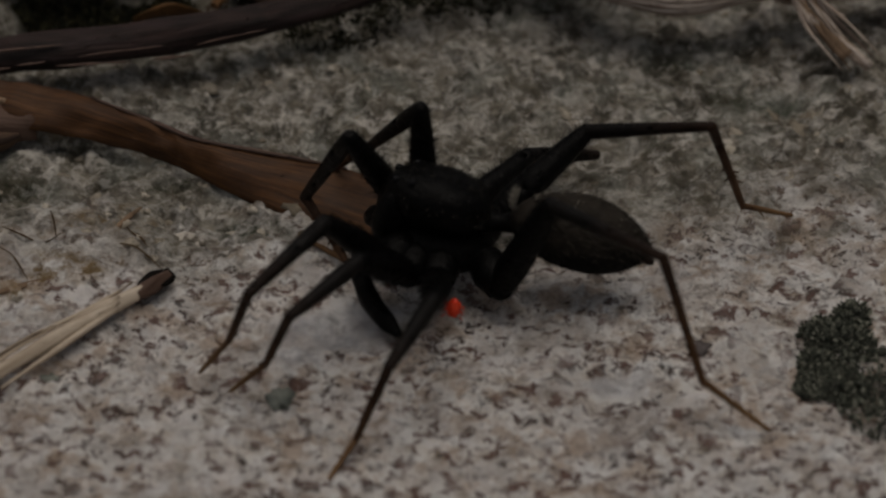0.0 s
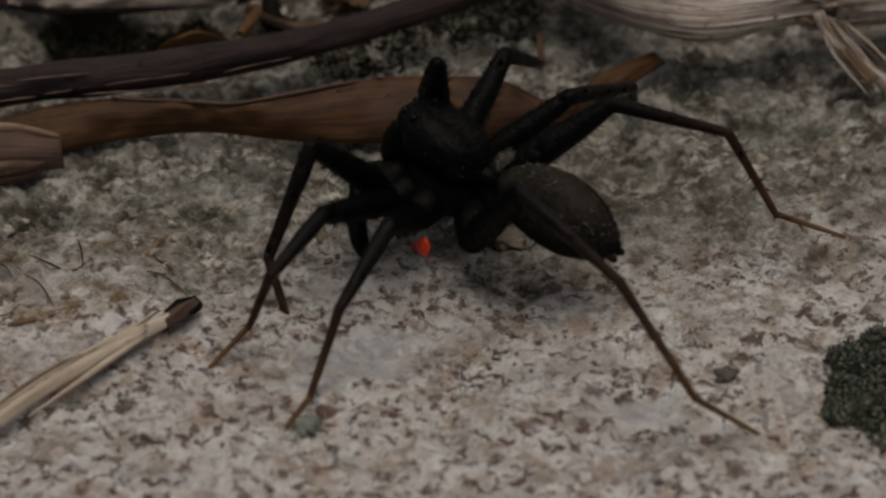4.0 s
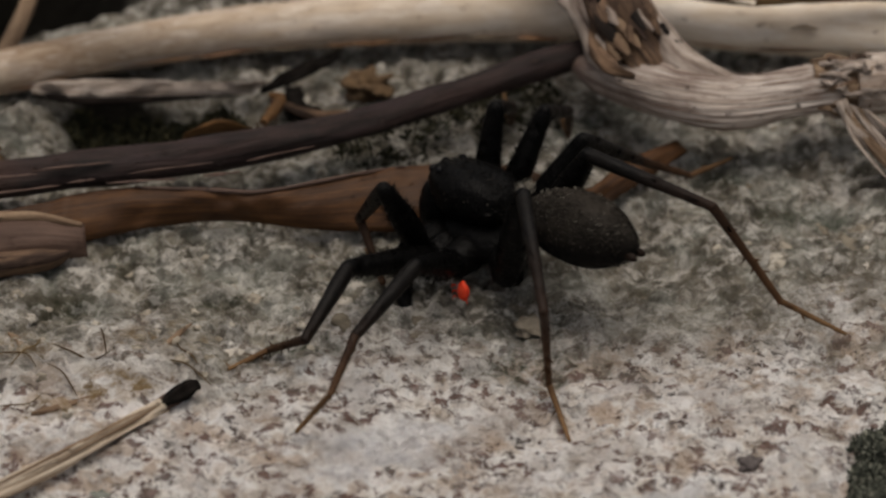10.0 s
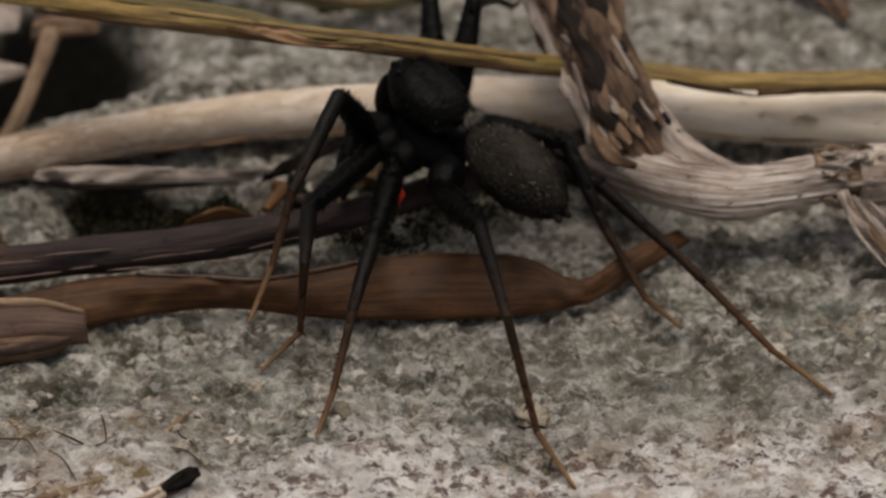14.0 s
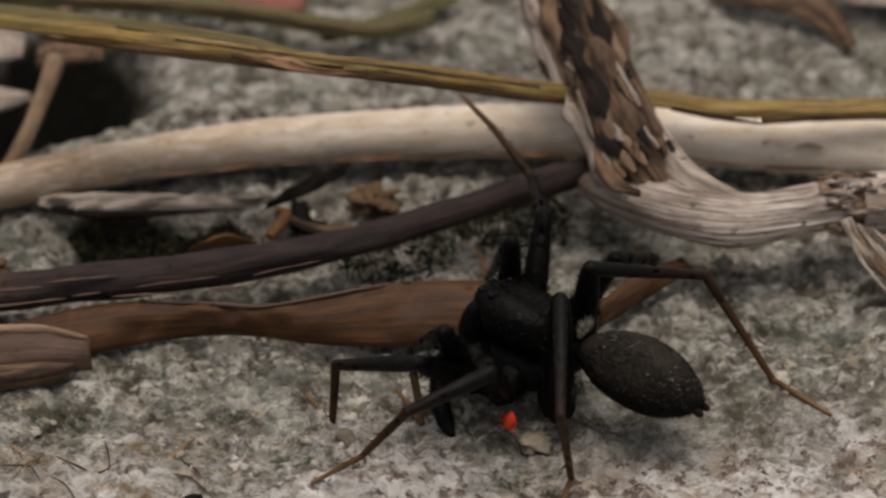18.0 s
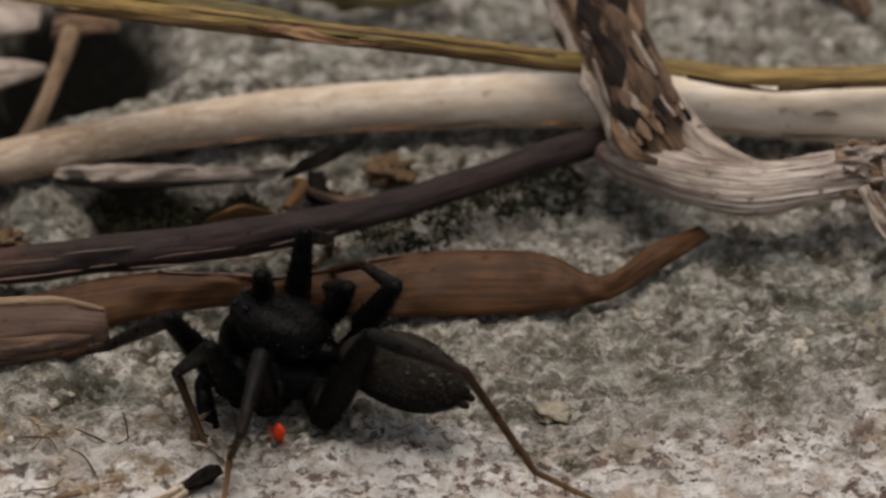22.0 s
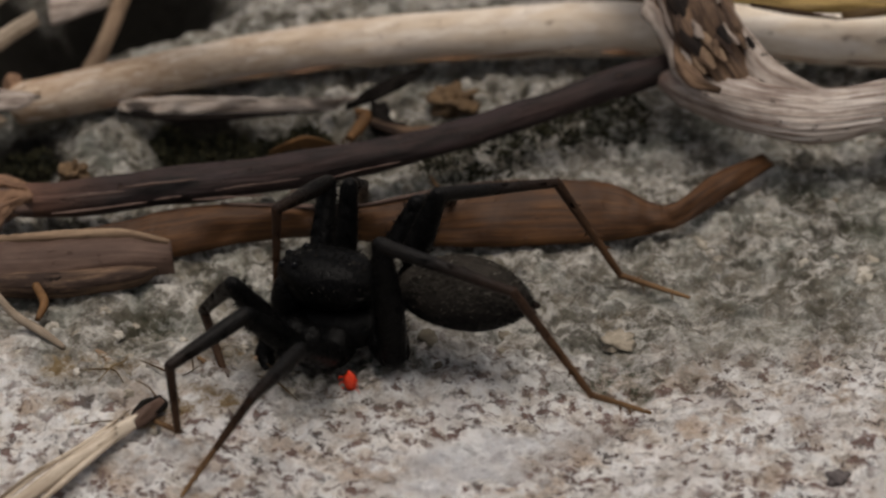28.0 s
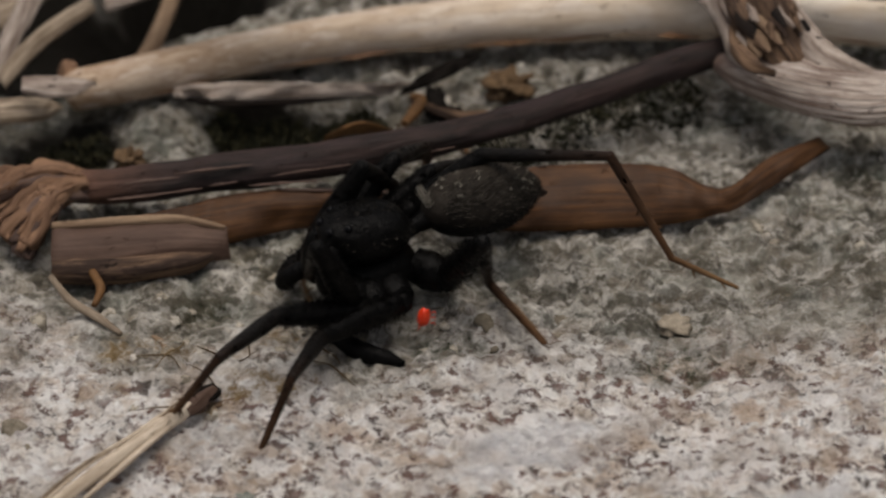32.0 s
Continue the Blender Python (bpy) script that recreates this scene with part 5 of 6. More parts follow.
def make_spider():
    spider = thing("spider", "black wolf spider with brown lower legs standing on the rock", "spider")
    shell_part = part("carapace", blob(CARAPACE, CARAPACE_AT, 0.05, 1.5, 1, 5, carapace_shape), BLACK, spider)
    for sx in (-1, 1):
        for way, r in (((0.16, 0.97, 0.14), 0.08), ((0.42, 0.9, 0.12), 0.07), ((0.3, 0.86, 0.45), 0.14), ((0.5, 0.52, 0.72), 0.13)):
            d = carapace_shape(Vector((sx * way[0], way[1], way[2])).normalized())
            at = [CARAPACE_AT[k] + CARAPACE[k] * d[k] * 0.985 for k in range(3)]
            part("eye", blob((r, r, r), at, 0.0, 1, 0, 2), EYES, shell_part, "glossy black eye")
        jaw = part("chelicera", blob((0.44, 0.5, 1.0), (sx * 0.44, 3.3, -0.75), 0.06, 1.5, 2, 3), BLACK, spider)
        part("fang", tube([(sx * 0.4, 3.15, -1.7), (sx * 0.3, 3.1, -1.95), (sx * 0.12, 2.95, -2.1)], [0.11, 0.08, 0.02], 8, 5), SHANK, jaw)
        palp = part("palp", tube([(sx * 0.7, 2.9, -1.25), (sx * 1.0, 3.6, -1.6), (sx * 1.3, 3.85, -2.05), (sx * 1.5, 3.7, -2.3)], [0.26, 0.28, 0.3, 0.28], 12, 6, 0.1, seed=2), BLACK, spider)
        part("palp_tip", tube([(sx * 1.4, 3.8, -2.2), (sx * 2.1, 3.3, -2.55), (sx * 2.8, 2.6, -2.72), (sx * 3.15, 2.15, -2.8)], [0.26, 0.32, 0.28, 0.1], 14, 6, 0.12, seed=3), BLACK, palp, "thick hairy tip")
        hairs = []
        for k in range(160):
            f, a = random.Random(900 + k).random(), random.Random(300 + k).uniform(0, 6.283)
            at = Vector((sx * 1.5, 3.75, -2.25)).lerp(Vector((sx * 3.0, 2.35, -2.75)), f)
            out = Vector((math.cos(a), 0.6 * math.sin(a), 0.8 * math.sin(a)))
            hairs.append((at + out * 0.3, out + Vector((0, -0.5, -0.5))))
        spikes(hairs, 0.2, 0.012, "hair", BRISTLE, palp, 0.3, 40)
        part("maxilla", blob((0.4, 0.55, 0.45), (sx * 0.42, 2.6, -1.3), 0.08, 1.5, 5, 3), BLACK, spider)
    part("sternum", blob((1.25, 1.6, 0.8), (0, 1.7, -1.35), 0.05, 1.5, 3, 3), BLACK, spider)
    part("pedicel", tube([(0, 0.6, -0.35), (0, 0.1, -0.3), (0, -0.5, -0.1)], [0.4, 0.26, 0.4], 12, 4), BLACK, spider)
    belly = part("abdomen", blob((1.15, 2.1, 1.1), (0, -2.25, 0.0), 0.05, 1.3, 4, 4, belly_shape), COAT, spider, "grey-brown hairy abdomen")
    rnd = random.Random(5)
    coat = []
    for k in range(9000):
        d = Vector((rnd.gauss(0, 1), rnd.gauss(0, 1), rnd.gauss(0.5, 0.8))).normalized()
        s = belly_shape(d)
        coat.append(((s.x * 1.13, s.y * 2.07 - 2.25, s.z * 1.08), (d.x * 0.6, d.y * 0.5 - 1.3, d.z * 0.6)))
    low = [h for k, h in enumerate(coat) if h[0][2] < 0.25 + 0.45 * math.sin(k * 7.3)]
    spikes([h for k, h in enumerate(coat) if h[0][2] >= 0.25 + 0.45 * math.sin(k * 7.3)], 0.17, 0.009, "hair", HAIR, belly, 0.22, 6)["label"] = "short grey-brown hairs"
    spikes(low, 0.15, 0.009, "hair", BRISTLE, belly, 0.22, 16)
    dots = []
    for k in range(26):
        d = Vector((rnd.uniform(-0.8, 0.8), rnd.uniform(-1, 0.8), 0.7)).normalized()
        s = belly_shape(d)
        for j in range(9):
            dots.append(((s.x * 1.15 + rnd.gauss(0, 0.05), s.y * 2.1 - 2.25 + rnd.gauss(0, 0.07), s.z * 1.1), (d.x, d.y * 0.6 - 0.9, d.z)))
    spikes(dots, 0.09, 0.016, "pale_dot", WHITE_HAIR, belly, 0.4, 9)["label"] = "small pale dots of hair"
    tuft = [((rnd.uniform(-0.35, 0.35), rnd.uniform(-0.25, -0.1), rnd.uniform(0.45, 0.8)), (rnd.uniform(-0.5, 0.5), 0.3, 1)) for k in range(160)]
    spikes(tuft, 0.3, 0.014, "hair_tuft", WHITE_HAIR, belly, 0.5, 7)["label"] = "pale tuft of hair"
    coat = []
    for k in range(900):
        d = Vector((rnd.gauss(0, 1), rnd.gauss(0, 1), abs(rnd.gauss(0, 1)))).normalized()
        s = carapace_shape(d)
        coat.append(((s.x * 1.08, s.y * 1.57 + 2.0, s.z * 0.91), (d.x, d.y * 0.5 - 0.9, d.z * 0.7)))
    spikes(coat, 0.14, 0.011, "hair", BRISTLE, shell_part, 0.35, 8)
    # grey hairs on rim and midline, also in place of the shell's pale sheen
    rim = []
    for k in range(170):
        a = rnd.uniform(0, 6.283)
        d = Vector((math.cos(a), math.sin(a), rnd.uniform(0.0, 0.35))).normalized() if k % 3 else Vector((rnd.gauss(0, 0.08), rnd.uniform(-0.9, 0.6), 0.8)).normalized()
        s = carapace_shape(d)
        rim.append(((s.x * 1.09, s.y * 1.58 + 2.0, s.z * 0.92), (d.x, d.y * 0.5 - 0.9, d.z * 0.7)))
    spikes(rim, 0.13, 0.011, "pale_hair", HAIR, shell_part, 0.4, 12)["label"] = "short grey hairs that also stand for sheen"
    for sx in (-1, 1):
        part("spinneret", tube([(sx * 0.16, -4.2, -0.25), (sx * 0.2, -4.42, -0.3), (sx * 0.22, -4.55, -0.32)], [0.15, 0.13, 0.06], 8, 4), SHANK, belly)
    at = Vector((MITE[0] - 0.15, MITE[1] + 0.05, MITE[2] - 0.08))
    mite = part("red_mite", blob((0.17, 0.2, 0.33), at, 0.25, 1.6, 6, 3), RED, spider, "bright red mite clinging beneath the spider")
    for k in range(6):
        side, up = (-1, 1)[k % 2], 0.2 - 0.2 * (k // 2)
        part("mite_leg", tube([at + Vector((-0.1, side * 0.2, up)), at + Vector((-0.18, side * 0.26, up + 0.05)), at + Vector((-0.17, side * 0.3, up - 0.08))], [0.022, 0.018, 0.01], 6, 4), RED, mite)
    limbs = {}
    for n, leg in enumerate(LEGS):
        a, b, c, d = SIZES[leg[1]]
        h = hip(leg)
        inner = Vector((h.x * 0.3, h.y * 0.7 + 0.55, h.z + 0.15))
        part("coxa", tube([inner, (inner + h) / 2, h], [0.55, 0.64, 0.5], 12, 4, 0.06, seed=n), BLACK, spider)
        joint = part("trochanter", blob((0.38, 0.38, 0.38), h + Vector((math.copysign(0.03, h.x), 0, -0.02)), 0.08, 1.5, n, 3), BLACK, spider)
        bristles = []
        for k in range(70):
            dice = random.Random(n * 100 + k)
            out = Vector((dice.gauss(0, 1), dice.gauss(0, 1), dice.gauss(0.4, 1))).normalized()
            bristles.append((h + out * 0.37, out + Vector((math.copysign(0.7, h.x), 0.2, 0))))
        spikes(bristles, 0.22, 0.014, "hair", BRISTLE, joint, 0.35, n)
        fat = 1.12 if leg[1] == "4" else 1.0
        rf = [0.34 * fat, 0.43 * fat, 0.41 * fat, 0.34 * fat, 0.26]
        femur = part("leg", limb(a, rf, 4, n), BLACK, spider)
        spikes(fuzz(a, rf, 420, n), 0.24, 0.012, "hair", BRISTLE, femur, 0.3, n)
        rt = [0.24, 0.23, 0.2, 0.17, 0.15] if leg[1] == "4" else [0.25, 0.27, 0.23, 0.2, 0.17]
        tibia = part("tibia", limb(b, rt, 9, 10 + n), SHIN, femur)
        rm = [0.16, 0.14, 0.13, 0.12, 0.105]
        meta = part("metatarsus", limb(c, rm, 9, 20 + n, 10), FORELEG, femur, "reddish brown lower leg")
        rr = [0.1, 0.095, 0.085, 0.075, 0.06]
        foot = part("tarsus", limb(d, rr, 3, 30 + n, 10), TARSUS, femur, "tan brown foot")
        limbs[leg] = (femur, tibia, meta, foot)
    return spider, limbs


spider, limbs = make_spider()

# Poses of the spider: x, y, z, turn, pitch, roll of the body; then for each leg the bearing and rise, in degrees, of its four segments.
POSES = {
    "at_1_0": (3.31, -11.20, 2.54, 80.3, 9.0, 2.6,
        -141, 48, -124, -2, 136, -68, 148, -57, -120, 40, -130, -3, 140, -67, 159, -50,
        -93, 29, -115, -4, -167, -69, -118, -9, -33, 67, -47, 8, -38, -67, -13, -36,
        -158, 60, 136, -59, -54, -27, 137, -2, 141, 87, 134, -49, 134, -47, 134, -27,
        48, 7, 38, -24, -149, 20, 40, -38, 33, 30, -31, 23, 40, -67, 36, -32),
    "at_3_0": (4.90, -8.85, 2.50, 77.0, 3.0, -1.0,
        -94, 41, 126, -78, 94, 10, -72, -3, -127, 24, -136, -1, -157, -54, -142, -13,
        -10, 74, -145, -4, -58, -60, -135, -65, -52, 46, -72, 18, -26, -73, -27, -32,
        14, 68, 69, -38, 90, -58, 100, -1, 21, 63, 69, -42, 86, -56, 98, -7,
        3, 48, 61, -37, 87, -36, 105, -4, -16, 56, -35, 13, 67, -71, 34, -39),
    "at_3_5": (2.78, -9.02, 3.20, 49.5, 13.5, -2.2,
        38, 131, -252, -54, -255, -179, -255, -95, -127, 37, -119, -9, -96, -112, -160, -60,
        -100, 32, -115, -21, -136, -71, -115, -7, -58, 51, -52, -8, -35, -35, 3, -42,
        101, 108, 92, -44, 88, -48, 87, -44, 76, 10, 59, -31, 94, -33, 109, -1,
        17, 25, 57, -29, 89, -44, 104, -4, 31, 18, -55, 16, 28, -62, 12, -27),
    "at_7_0": (1.71, -7.53, 2.60, 61.1, 7.7, 2.1,
        -149, 40, -98, 4, -91, -122, -89, -120, -130, 4, -118, 3, -177, -48, -136, 7,
        -114, 29, -134, -32, -111, -16, -133, -15, -52, 58, -53, -5, -64, -42, 8, -32,
        63, 101, 113, -51, 97, -170, 122, -54, 36, 41, 69, -46, 69, -33, 69, -3,
        28, 36, 29, -6, 73, -60, 73, -15, -16, 47, -22, 6, 15, -64, 5, -28),
    "at_8_5": (2.91, -7.96, 2.39, 49.3, -22.8, 2.1,
        -135, 50, -153, 8, -130, -141, -122, -131, -140, 25, -130, 1, -187, -47, -135, 9,
        -131, 18, -123, 7, -152, -43, -136, 6, -60, 62, -71, 3, -45, -55, 9, -42,
        144, 63, 131, -35, 136, -165, 179, -5, 98, 61, 92, -31, 88, -35, 85, -4,
        66, 77, 60, -2, 34, -60, 34, -39, -64, 73, -12, 3, 18, -65, 14, -31),
    "at_9_0": (0.91, -6.90, 2.60, 53.1, 9.5, -2.4,
        20, 141, -264, -64, -275, -220, -275, -90, -494, 48, -234, -52, -263, -140, -239, 0,
        64, 150, -296, -153, -278, -178, -205, -56, -40, 57, -84, -7, -103, -120, -63, -6,
        94, 112, 91, -34, 90, -46, 89, -32, 70, 27, 76, -34, 91, -33, 98, -2,
        72, 32, 52, -5, 11, -14, 11, -89, -19, 45, 22, -23, -34, -36, -33, -2),
    "at_9_5": (-0.27, -2.36, 5.00, 34.6, 12.5, -8.1,
        111, 13, 151, -58, 149, -142, 128, -2, -121, 1, -98, -19, -56, -112, -112, -20,
        -94, 0, -102, -29, -102, -40, -110, -27, -74, 24, -67, -14, -46, -67, -65, 3,
        102, 10, 102, -31, 102, -52, 102, -36, 86, 7, 86, -31, 86, -55, 86, -38,
        -4, 8, -38, -43, -38, -42, -38, -20, -50, 11, -25, -26, -24, -26, -19, -22),
    "at_11_0": (2.49, -5.13, 2.59, 49.5, -8.0, 4.2,
        49, 119, -251, -48, -251, -157, -254, -3, -138, 20, -115, -13, -50, -141, -132, 9,
        -114, 33, -128, -17, -105, -4, 174, -55, -70, 72, -83, -14, -100, -110, -437, -6,
        62, 75, 79, -33, 90, -47, 96, -3, 41, 60, 70, -32, 88, -53, 98, -4,
        14, 56, 38, -37, 38, -35, 38, -3, -42, 63, -36, -1, -6, -57, 1, -32),
    "at_13_0": (3.46, -3.62, 2.34, 43.5, -19.3, 2.2,
        -123, 50, 106, -44, -49, 2, 174, -5, -131, 33, -149, -3, -122, -54, -130, 8,
        -131, 24, -121, 3, 104, -46, -116, -4, -82, 59, -95, 3, 81, -62, -79, -34,
        -36, 78, 110, -30, 81, -33, 68, -1, 64, 56, 73, -24, 88, -40, 95, -5,
        -15, 64, -23, -13, 134, -29, 127, -47, -35, 64, -44, 10, -29, -61, -13, -43),
    "at_13_5": (1.43, -1.24, 3.81, 41.2, 16.2, -4.6,
        124, -1, 138, -44, 138, -7, 138, -2, -139, 17, -94, -12, -70, -107, -130, -30,
        -101, -1, -113, -11, -106, -17, -124, -37, -76, 16, -79, 13, -119, -114, -67, -26,
        109, 23, 110, -30, 110, -48, 110, -31, 84, 22, 84, -31, 84, -52, 84, -34,
        -36, 41, -36, -33, -36, -57, -36, -39, -36, 7, -45, -11, -9, -41, -63, 3),
    "at_14_0": (0.83, 0.81, 4.80, 42.2, 10.4, -3.1,
        -114, 51, -114, -24, -114, -50, -114, -33, -125, -4, -91, -2, -135, -84, -140, -27,
        -101, -9, -102, -15, -105, -35, -109, -26, -72, 16, -80, -3, -36, -73, -63, -11,
        95, 36, 96, -30, 96, -31, 96, 1, 74, 48, 73, -29, 73, -36, 73, -20,
        -28, 5, -54, -46, -54, -35, -54, -3, -17, -16, -56, -5, -41, -26, -46, -9),
    "at_15_0": (3.37, -2.48, 2.60, 53.5, -0.9, 3.6,
        -137, 46, -96, 10, -96, -78, -96, -71, -140, 16, -112, 4, -97, -145, -170, -22,
        -113, 18, -123, 3, -202, -60, -127, 0, -65, 78, -83, -53, -267, -177, -267, -29,
        112, 79, 104, -47, 104, -39, 104, -3, 69, 54, 114, -3, 112, -17, 111, -10,
        58, 9, 52, -27, 52, 3, 52, -2, -40, 53, -55, 11, -13, -59, 5, -42),
    "at_17_5": (3.94, -4.04, 2.39, 48.2, -7.2, 3.3,
        -115, 56, -115, -13, -115, -45, -115, -28, -141, 24, -128, 6, -228, -49, -255, -16,
        -113, 29, -132, 1, -217, -56, -150, -9, -95, 76, -88, -16, -102, -113, -102, 4,
        80, 112, 85, -33, 89, -38, 91, -4, 87, 35, 104, -5, 124, 13, 125, 13,
        24, 55, 60, -30, 89, -38, 104, -4, 118, 118, 42, -28, -57, -33, -44, -6),
    "at_18_0": (3.99, -5.71, 2.29, 59.1, 6.9, 3.2,
        74, 128, -248, -42, -259, -146, -246, -1, -127, 39, -206, -19, -224, -85, -241, 3,
        -98, 46, -146, -4, -208, -55, -176, -32, -84, 93, -91, -14, -105, -115, -105, 1,
        92, 99, 99, -45, 99, -44, 99, -5, 78, 51, 96, -8, 124, 18, 127, 12,
        18, 54, 59, -30, 89, -45, 104, -4, 102, 104, 28, -21, -28, -52, -47, -1),
    "at_20_0": (1.21, -4.53, 2.39, 58.0, 9.0, 2.1,
        -138, 48, 116, -50, -66, -14, 110, -17, -135, 22, -119, 7, 158, -55, 163, -32,
        -109, 31, -119, -4, -150, -77, -110, 3, -50, 79, -75, -13, 71, -63, -72, -1,
        116, 57, 115, -50, -67, -29, 120, -4, 63, 55, 92, 28, 93, -62, 93, 60,
        24, 40, 41, -14, 79, -63, 79, 1, -16, 49, -37, 5, -3, -50, 0, -33),
    "at_21_5": (0.99, -5.84, 2.09, 50.9, -24.0, 7.3,
        55, 128, -239, -37, -251, -179, -221, -3, -148, 33, -124, 14, -49, -124, -49, -16,
        -133, 30, -110, 17, -70, -117, -114, -6, -37, 79, -83, -13, -107, -127, -61, -10,
        -61, 157, -74, 34, -69, -147, -72, -46, 119, 74, 112, -30, 86, -34, 74, -2,
        49, 48, 46, -15, 46, -26, 46, -12, -12, 64, -31, 13, -1, -55, 32, -42),
    "at_22_0": (-3.83, -7.31, 2.18, 64.0, 3.8, -0.8,
        -151, 60, -221, -40, -221, -34, -221, -3, 69, 122, -235, -46, -241, -141, -232, -1,
        -90, 62, -99, -13, -73, -128, -95, -17, -30, 65, -50, 15, -9, -59, 21, -40,
        84, 116, 90, -35, 94, -47, 97, -3, 39, 80, 74, -37, 93, -46, 102, -25,
        130, 118, 107, -33, 90, -46, 81, -4, -217, 121, 106, -25, 128, -35, 62, -5),
    "at_22_5": (-6.42, -4.49, 4.49, 51.5, 6.2, -5.9,
        -138, 59, -239, -57, -247, -105, -259, -21, -119, 5, -66, -6, -92, -98, -100, -19,
        -85, 12, -80, -6, -92, -99, -80, -20, -45, 64, -31, -48, 7, -46, 7, -2,
        121, 33, 121, -35, 121, -55, 121, -39, -91, 53, -91, -57, -91, -69, -91, -55,
        85, -18, 60, -29, 60, -11, 60, -3, -32, 55, 50, -41, 54, -59, 54, -7),
    "at_24_0": (-0.91, -4.70, 2.44, 71.0, 3.5, 2.0,
        -125, 58, 129, -52, -78, 16, -78, -74, -135, 20, -110, 12, -166, -50, -179, -33,
        -98, 28, -111, -2, -172, -68, -110, 4, -38, 83, -61, -13, 47, -70, -55, -2,
        -54, 86, 123, -54, -56, -26, 140, -14, -32, 72, 114, -40, 90, -43, 79, -25,
        10, 52, 57, -59, 57, -17, 57, -2, -17, 57, 29, -17, -32, -52, -41, 3),
    "at_27_5": (-3.29, -8.54, 2.38, 75.4, -14.5, 4.2,
        45, 117, -246, -44, -261, -165, -243, -2, -130, 49, -192, -47, -142, -18, -151, -6,
        -102, 46, -112, 12, -201, -57, -192, -59, -41, 94, -45, -2, 29, -58, 24, -37,
        164, 86, 133, -50, 91, -167, 135, -2, 63, 98, 81, -34, 94, -51, 101, -4,
        48, 67, 73, -33, 94, -39, 104, -4, -24, 73, 47, -17, 7, -58, -36, 1),
    "at_28_0": (-4.08, -7.97, 2.39, 73.6, -4.5, 3.5,
        35, 120, -243, -46, -250, -157, -228, -3, -131, 50, -134, -4, -182, -92, -236, -22,
        -107, 39, -114, 8, -205, -60, -138, -38, -27, 95, -28, -3, -18, -54, 27, -35,
        263, 132, -113, 20, -113, -83, -113, -78, 67, 74, 83, -34, 93, -52, 99, -11,
        34, 56, 67, -32, 95, -37, 109, -4, 8, 70, 33, -16, -4, -60, -31, 1),
    "at_30_0": (-5.95, -6.71, 2.45, 76.6, 10.5, 2.0,
        -125, 52, -114, -1, 93, -64, 102, -65, -115, 16, -125, -9, -168, -50, -123, 5,
        -101, 33, -99, 1, -146, -75, -109, -13, -4, 37, -61, 17, -10, -49, 26, -31,
        -135, 72, 118, -54, -65, -43, 117, 1, -9, 78, 115, -56, 115, -54, 115, -12,
        22, 32, 77, -24, 81, 1, 79, -72, 11, 40, -24, 13, 1, -59, 14, -34),
    "at_32_0": (-5.03, -5.43, 2.59, 122.8, 5.5, -2.4,
        54, 116, -258, -48, -616, -31, -615, 187, -146, 19, -119, 10, -184, -55, -170, -36,
        -132, 10, -103, 14, -158, -65, -120, -3, -242, 131, 89, -52, 116, -185, 114, -4,
        376, 58, 67, -44, 97, -43, 111, -3, 37, 38, 71, -25, 91, -53, 102, -9,
        27, 31, 60, -25, 94, -35, 110, -4, 15, 35, -25, 15, -15, -61, 6, -33),
}


def stance(key):
    """Place and turn of the body, and the way each leg segment points."""
    x, y, z, turn, pitch, roll, *turns = POSES[key]
    body = (Matrix.Rotation(radians(turn), 4, "Z") @ Matrix.Rotation(radians(pitch), 4, "X") @ Matrix.Rotation(radians(roll), 4, "Y")).to_quaternion()
    ways = []
    for k in range(0, len(turns), 2):
        b, r = radians(turns[k]), radians(turns[k + 1])
        ways.append(Vector((math.cos(b) * math.cos(r), math.sin(b) * math.cos(r), math.sin(r))))
    return Vector((x, y, z)), body, ways


def small(m):
    """From millimetres to metres."""
    m = m.copy()
    m.translation = m.translation * MM
    return m


TIMES = [(0.0, "at_1_0"), (2.6, "at_1_0"), (3.0, "at_3_0"), (3.5, "at_3_5"), (4.6, "at_7_0"), (8.2, "at_7_0"), (8.5, "at_8_5"), (9.0, "at_9_0"), (9.5, "at_9_5"), (9.9, "at_11_0"), (12.3, "at_11_0"), (13.0, "at_13_0"),
         (13.5, "at_13_5"), (14.0, "at_14_0"), (14.4, "at_15_0"), (15.7, "at_15_0"), (17.5, "at_17_5"), (18.0, "at_18_0"), (18.8, "at_20_0"), (21.2, "at_20_0"), (21.5, "at_21_5"), (22.0, "at_22_0"), (22.5, "at_22_5"), (22.9, "at_24_0"),
         (26.4, "at_24_0"), (27.5, "at_27_5"), (28.0, "at_28_0"), (28.6, "at_30_0"), (31.4, "at_30_0"), (32.0, "at_32_0")]


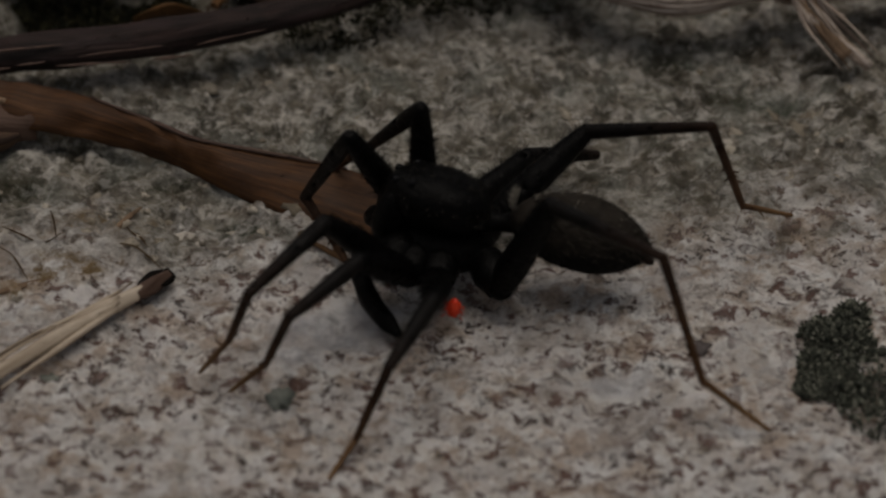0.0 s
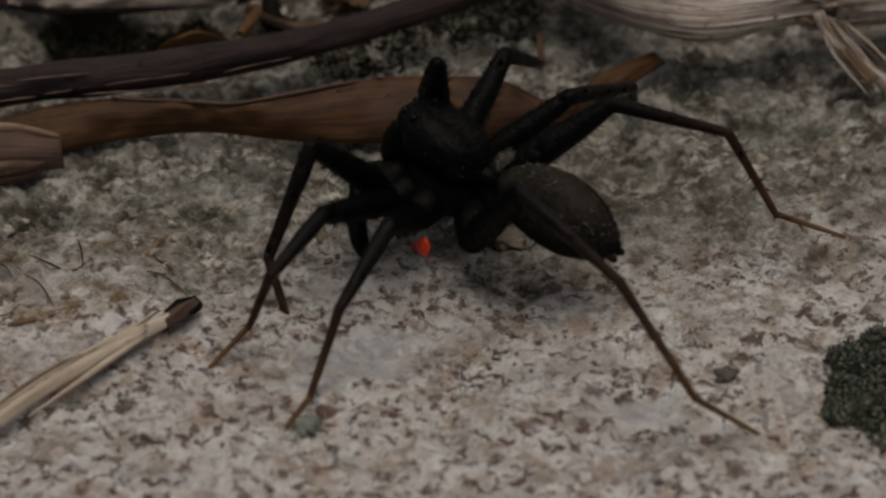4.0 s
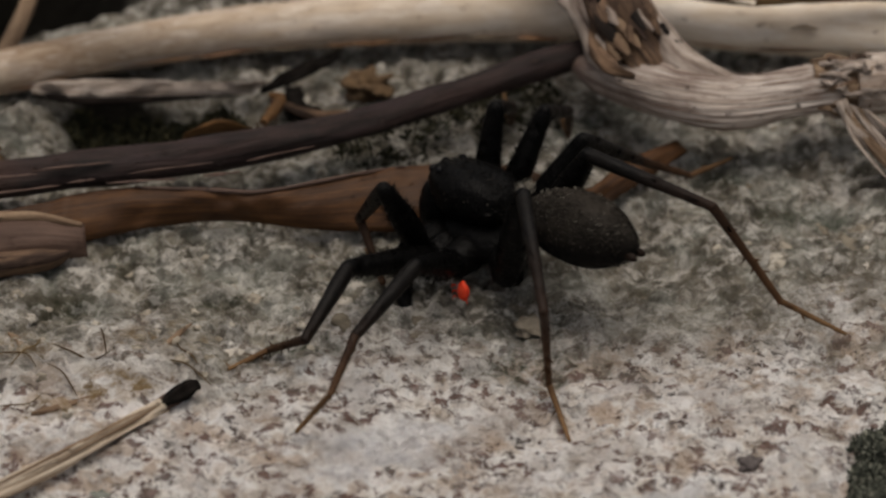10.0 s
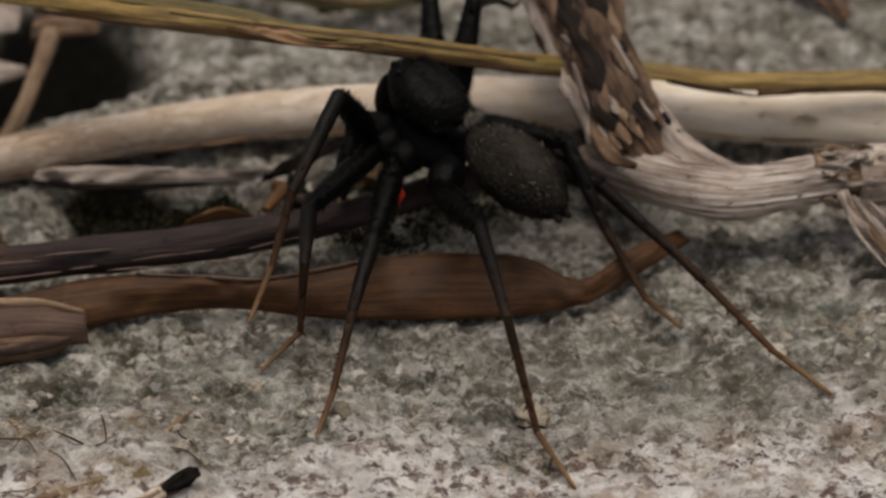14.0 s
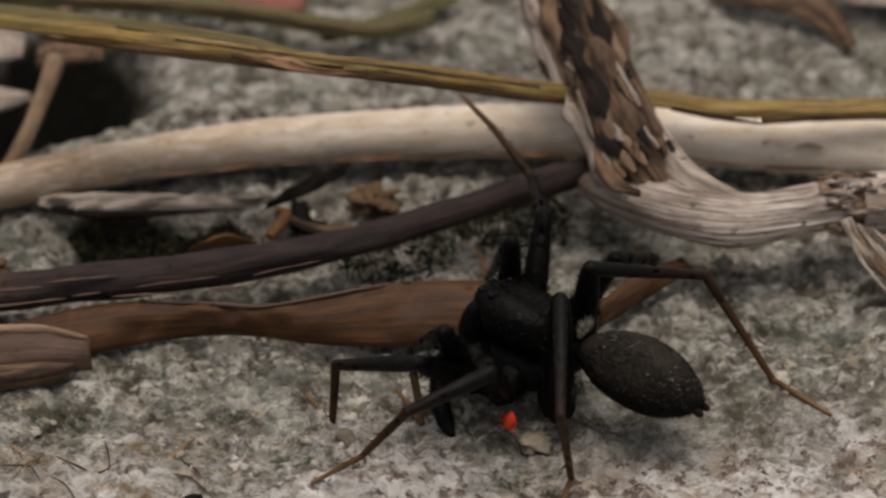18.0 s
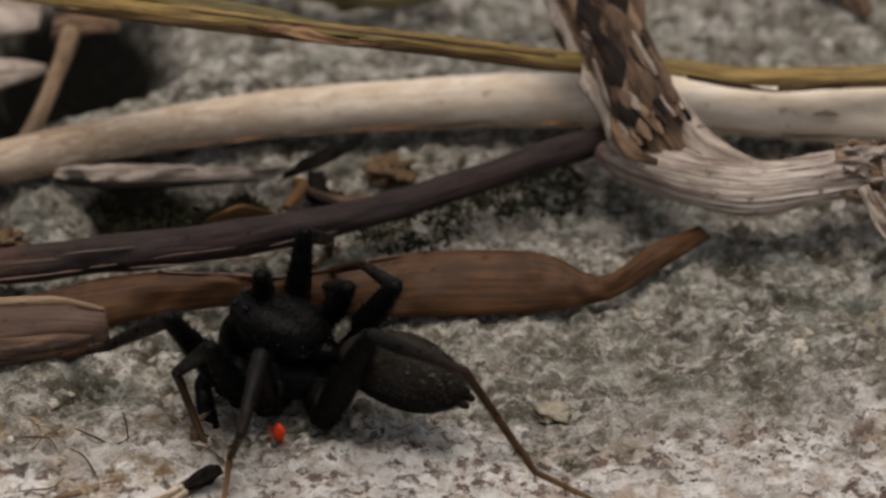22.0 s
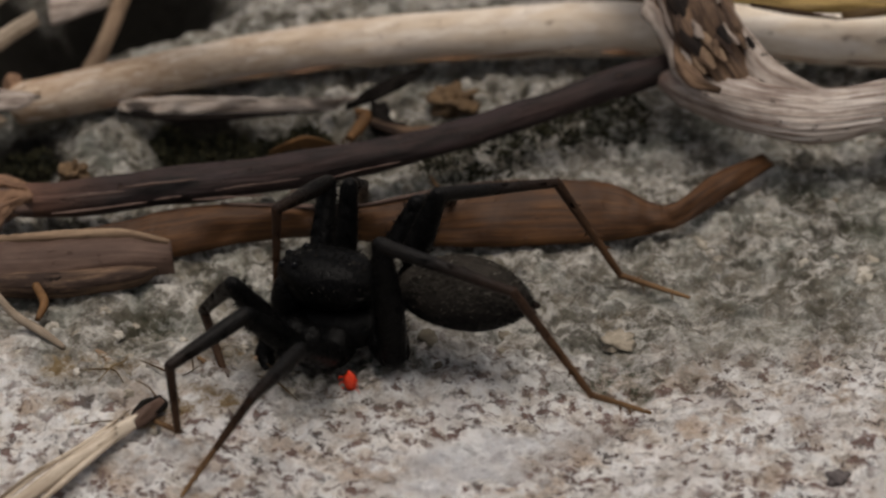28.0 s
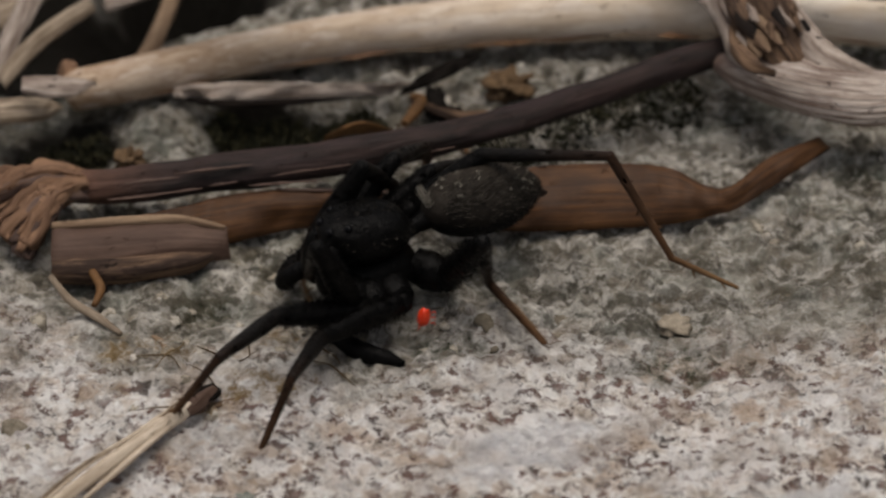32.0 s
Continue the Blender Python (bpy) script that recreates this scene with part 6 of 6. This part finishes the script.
def motions():
    body_rows, leg_rows = [], {leg: [[], [], [], []] for leg in LEGS}
    stances = [(t, *stance(key)) for t, key in TIMES]
    # segments swing the short way from stance to stance
    swings = [[Vector((0, 1, 0)).rotation_difference(w) for w in stances[0][3]]]
    for before, after in zip(stances, stances[1:]):
        swings.append([a.rotation_difference(b) @ q for a, b, q in zip(before[3], after[3], swings[-1])])
    for i, (t, at, turn, ways) in enumerate(stances):
        last = i + 1 == len(stances)
        held = not last and TIMES[i][1] == TIMES[i + 1][1]
        for step_no in range(1 if last or held else 4):
            f = step_no / 4
            f = f * f * (3 - 2 * f)
            if step_no:
                now = t + (stances[i + 1][0] - t) * step_no / 4
                place, spin = at.lerp(stances[i + 1][1], f), turn.slerp(stances[i + 1][2], f)
                segs = [a.slerp(b, f) for a, b in zip(swings[i], swings[i + 1])]
            else:
                now, place, spin, segs = t, at, turn, swings[i]
            body = Matrix.Translation(place) @ spin.to_matrix().to_4x4()
            body_rows.append((now, small(body)))
            for n, leg in enumerate(LEGS):
                joint, places = body @ hip(leg), []
                for k, length in enumerate(SIZES[leg[1]]):
                    m = Matrix.Translation(joint) @ segs[4 * n + k].to_matrix().to_4x4()
                    places.append(m)
                    joint = m @ Vector((0, length, 0))
                local = [body.inverted() @ places[0]] + [places[0].inverted() @ p for p in places[1:]]
                for k in range(4):
                    leg_rows[leg][k].append((now, small(local[k])))
    walk(spider, body_rows)
    for leg in LEGS:
        for ob, rows in zip(limbs[leg], leg_rows[leg]):
            walk(ob, rows)
    at = LEAF_AT * MM
    walk(leaf, [(0.0, pose(at.x, at.y, at.z + 0.0006, *LEAF_DOWN)), (2.55, pose(at.x, at.y, at.z + 0.0006, *LEAF_DOWN)), (2.8, pose(*at, *[0.8 * v for v in LEAF_DOWN])), (3.0, pose(*at, *[0.42 * v for v in LEAF_DOWN])), (3.25, pose(*at, 0, 0, 0)), (32.0, pose(*at, 0, 0, 0))])
    at = STRAW_AT * MM
    roll, half = Matrix.Rotation(radians(150), 4, AXIS), Matrix.Rotation(radians(75), 4, AXIS)
    one, two, three = pose(*at, 0, 0, 0), pose(at.x - 0.0008, at.y + 0.0003, at.z, 0, 0, -4) @ roll, pose(at.x - 0.0044, at.y + 0.0002, at.z, 0, 0, 7)
    walk(straw, [(0.0, one), (8.3, one), (8.65, pose(at.x - 0.0004, at.y + 0.00015, at.z, 0, 0, -2) @ half), (9.0, two), (25.8, two), (26.6, pose(at.x - 0.0024, at.y + 0.0004, at.z, 0, 0, 0) @ half), (27.4, pose(at.x - 0.0038, at.y + 0.0005, at.z, 0, 0, 5)), (28.4, three), (32.0, three)])


LEAF_DOWN = (-13, 4, -26)
motions()
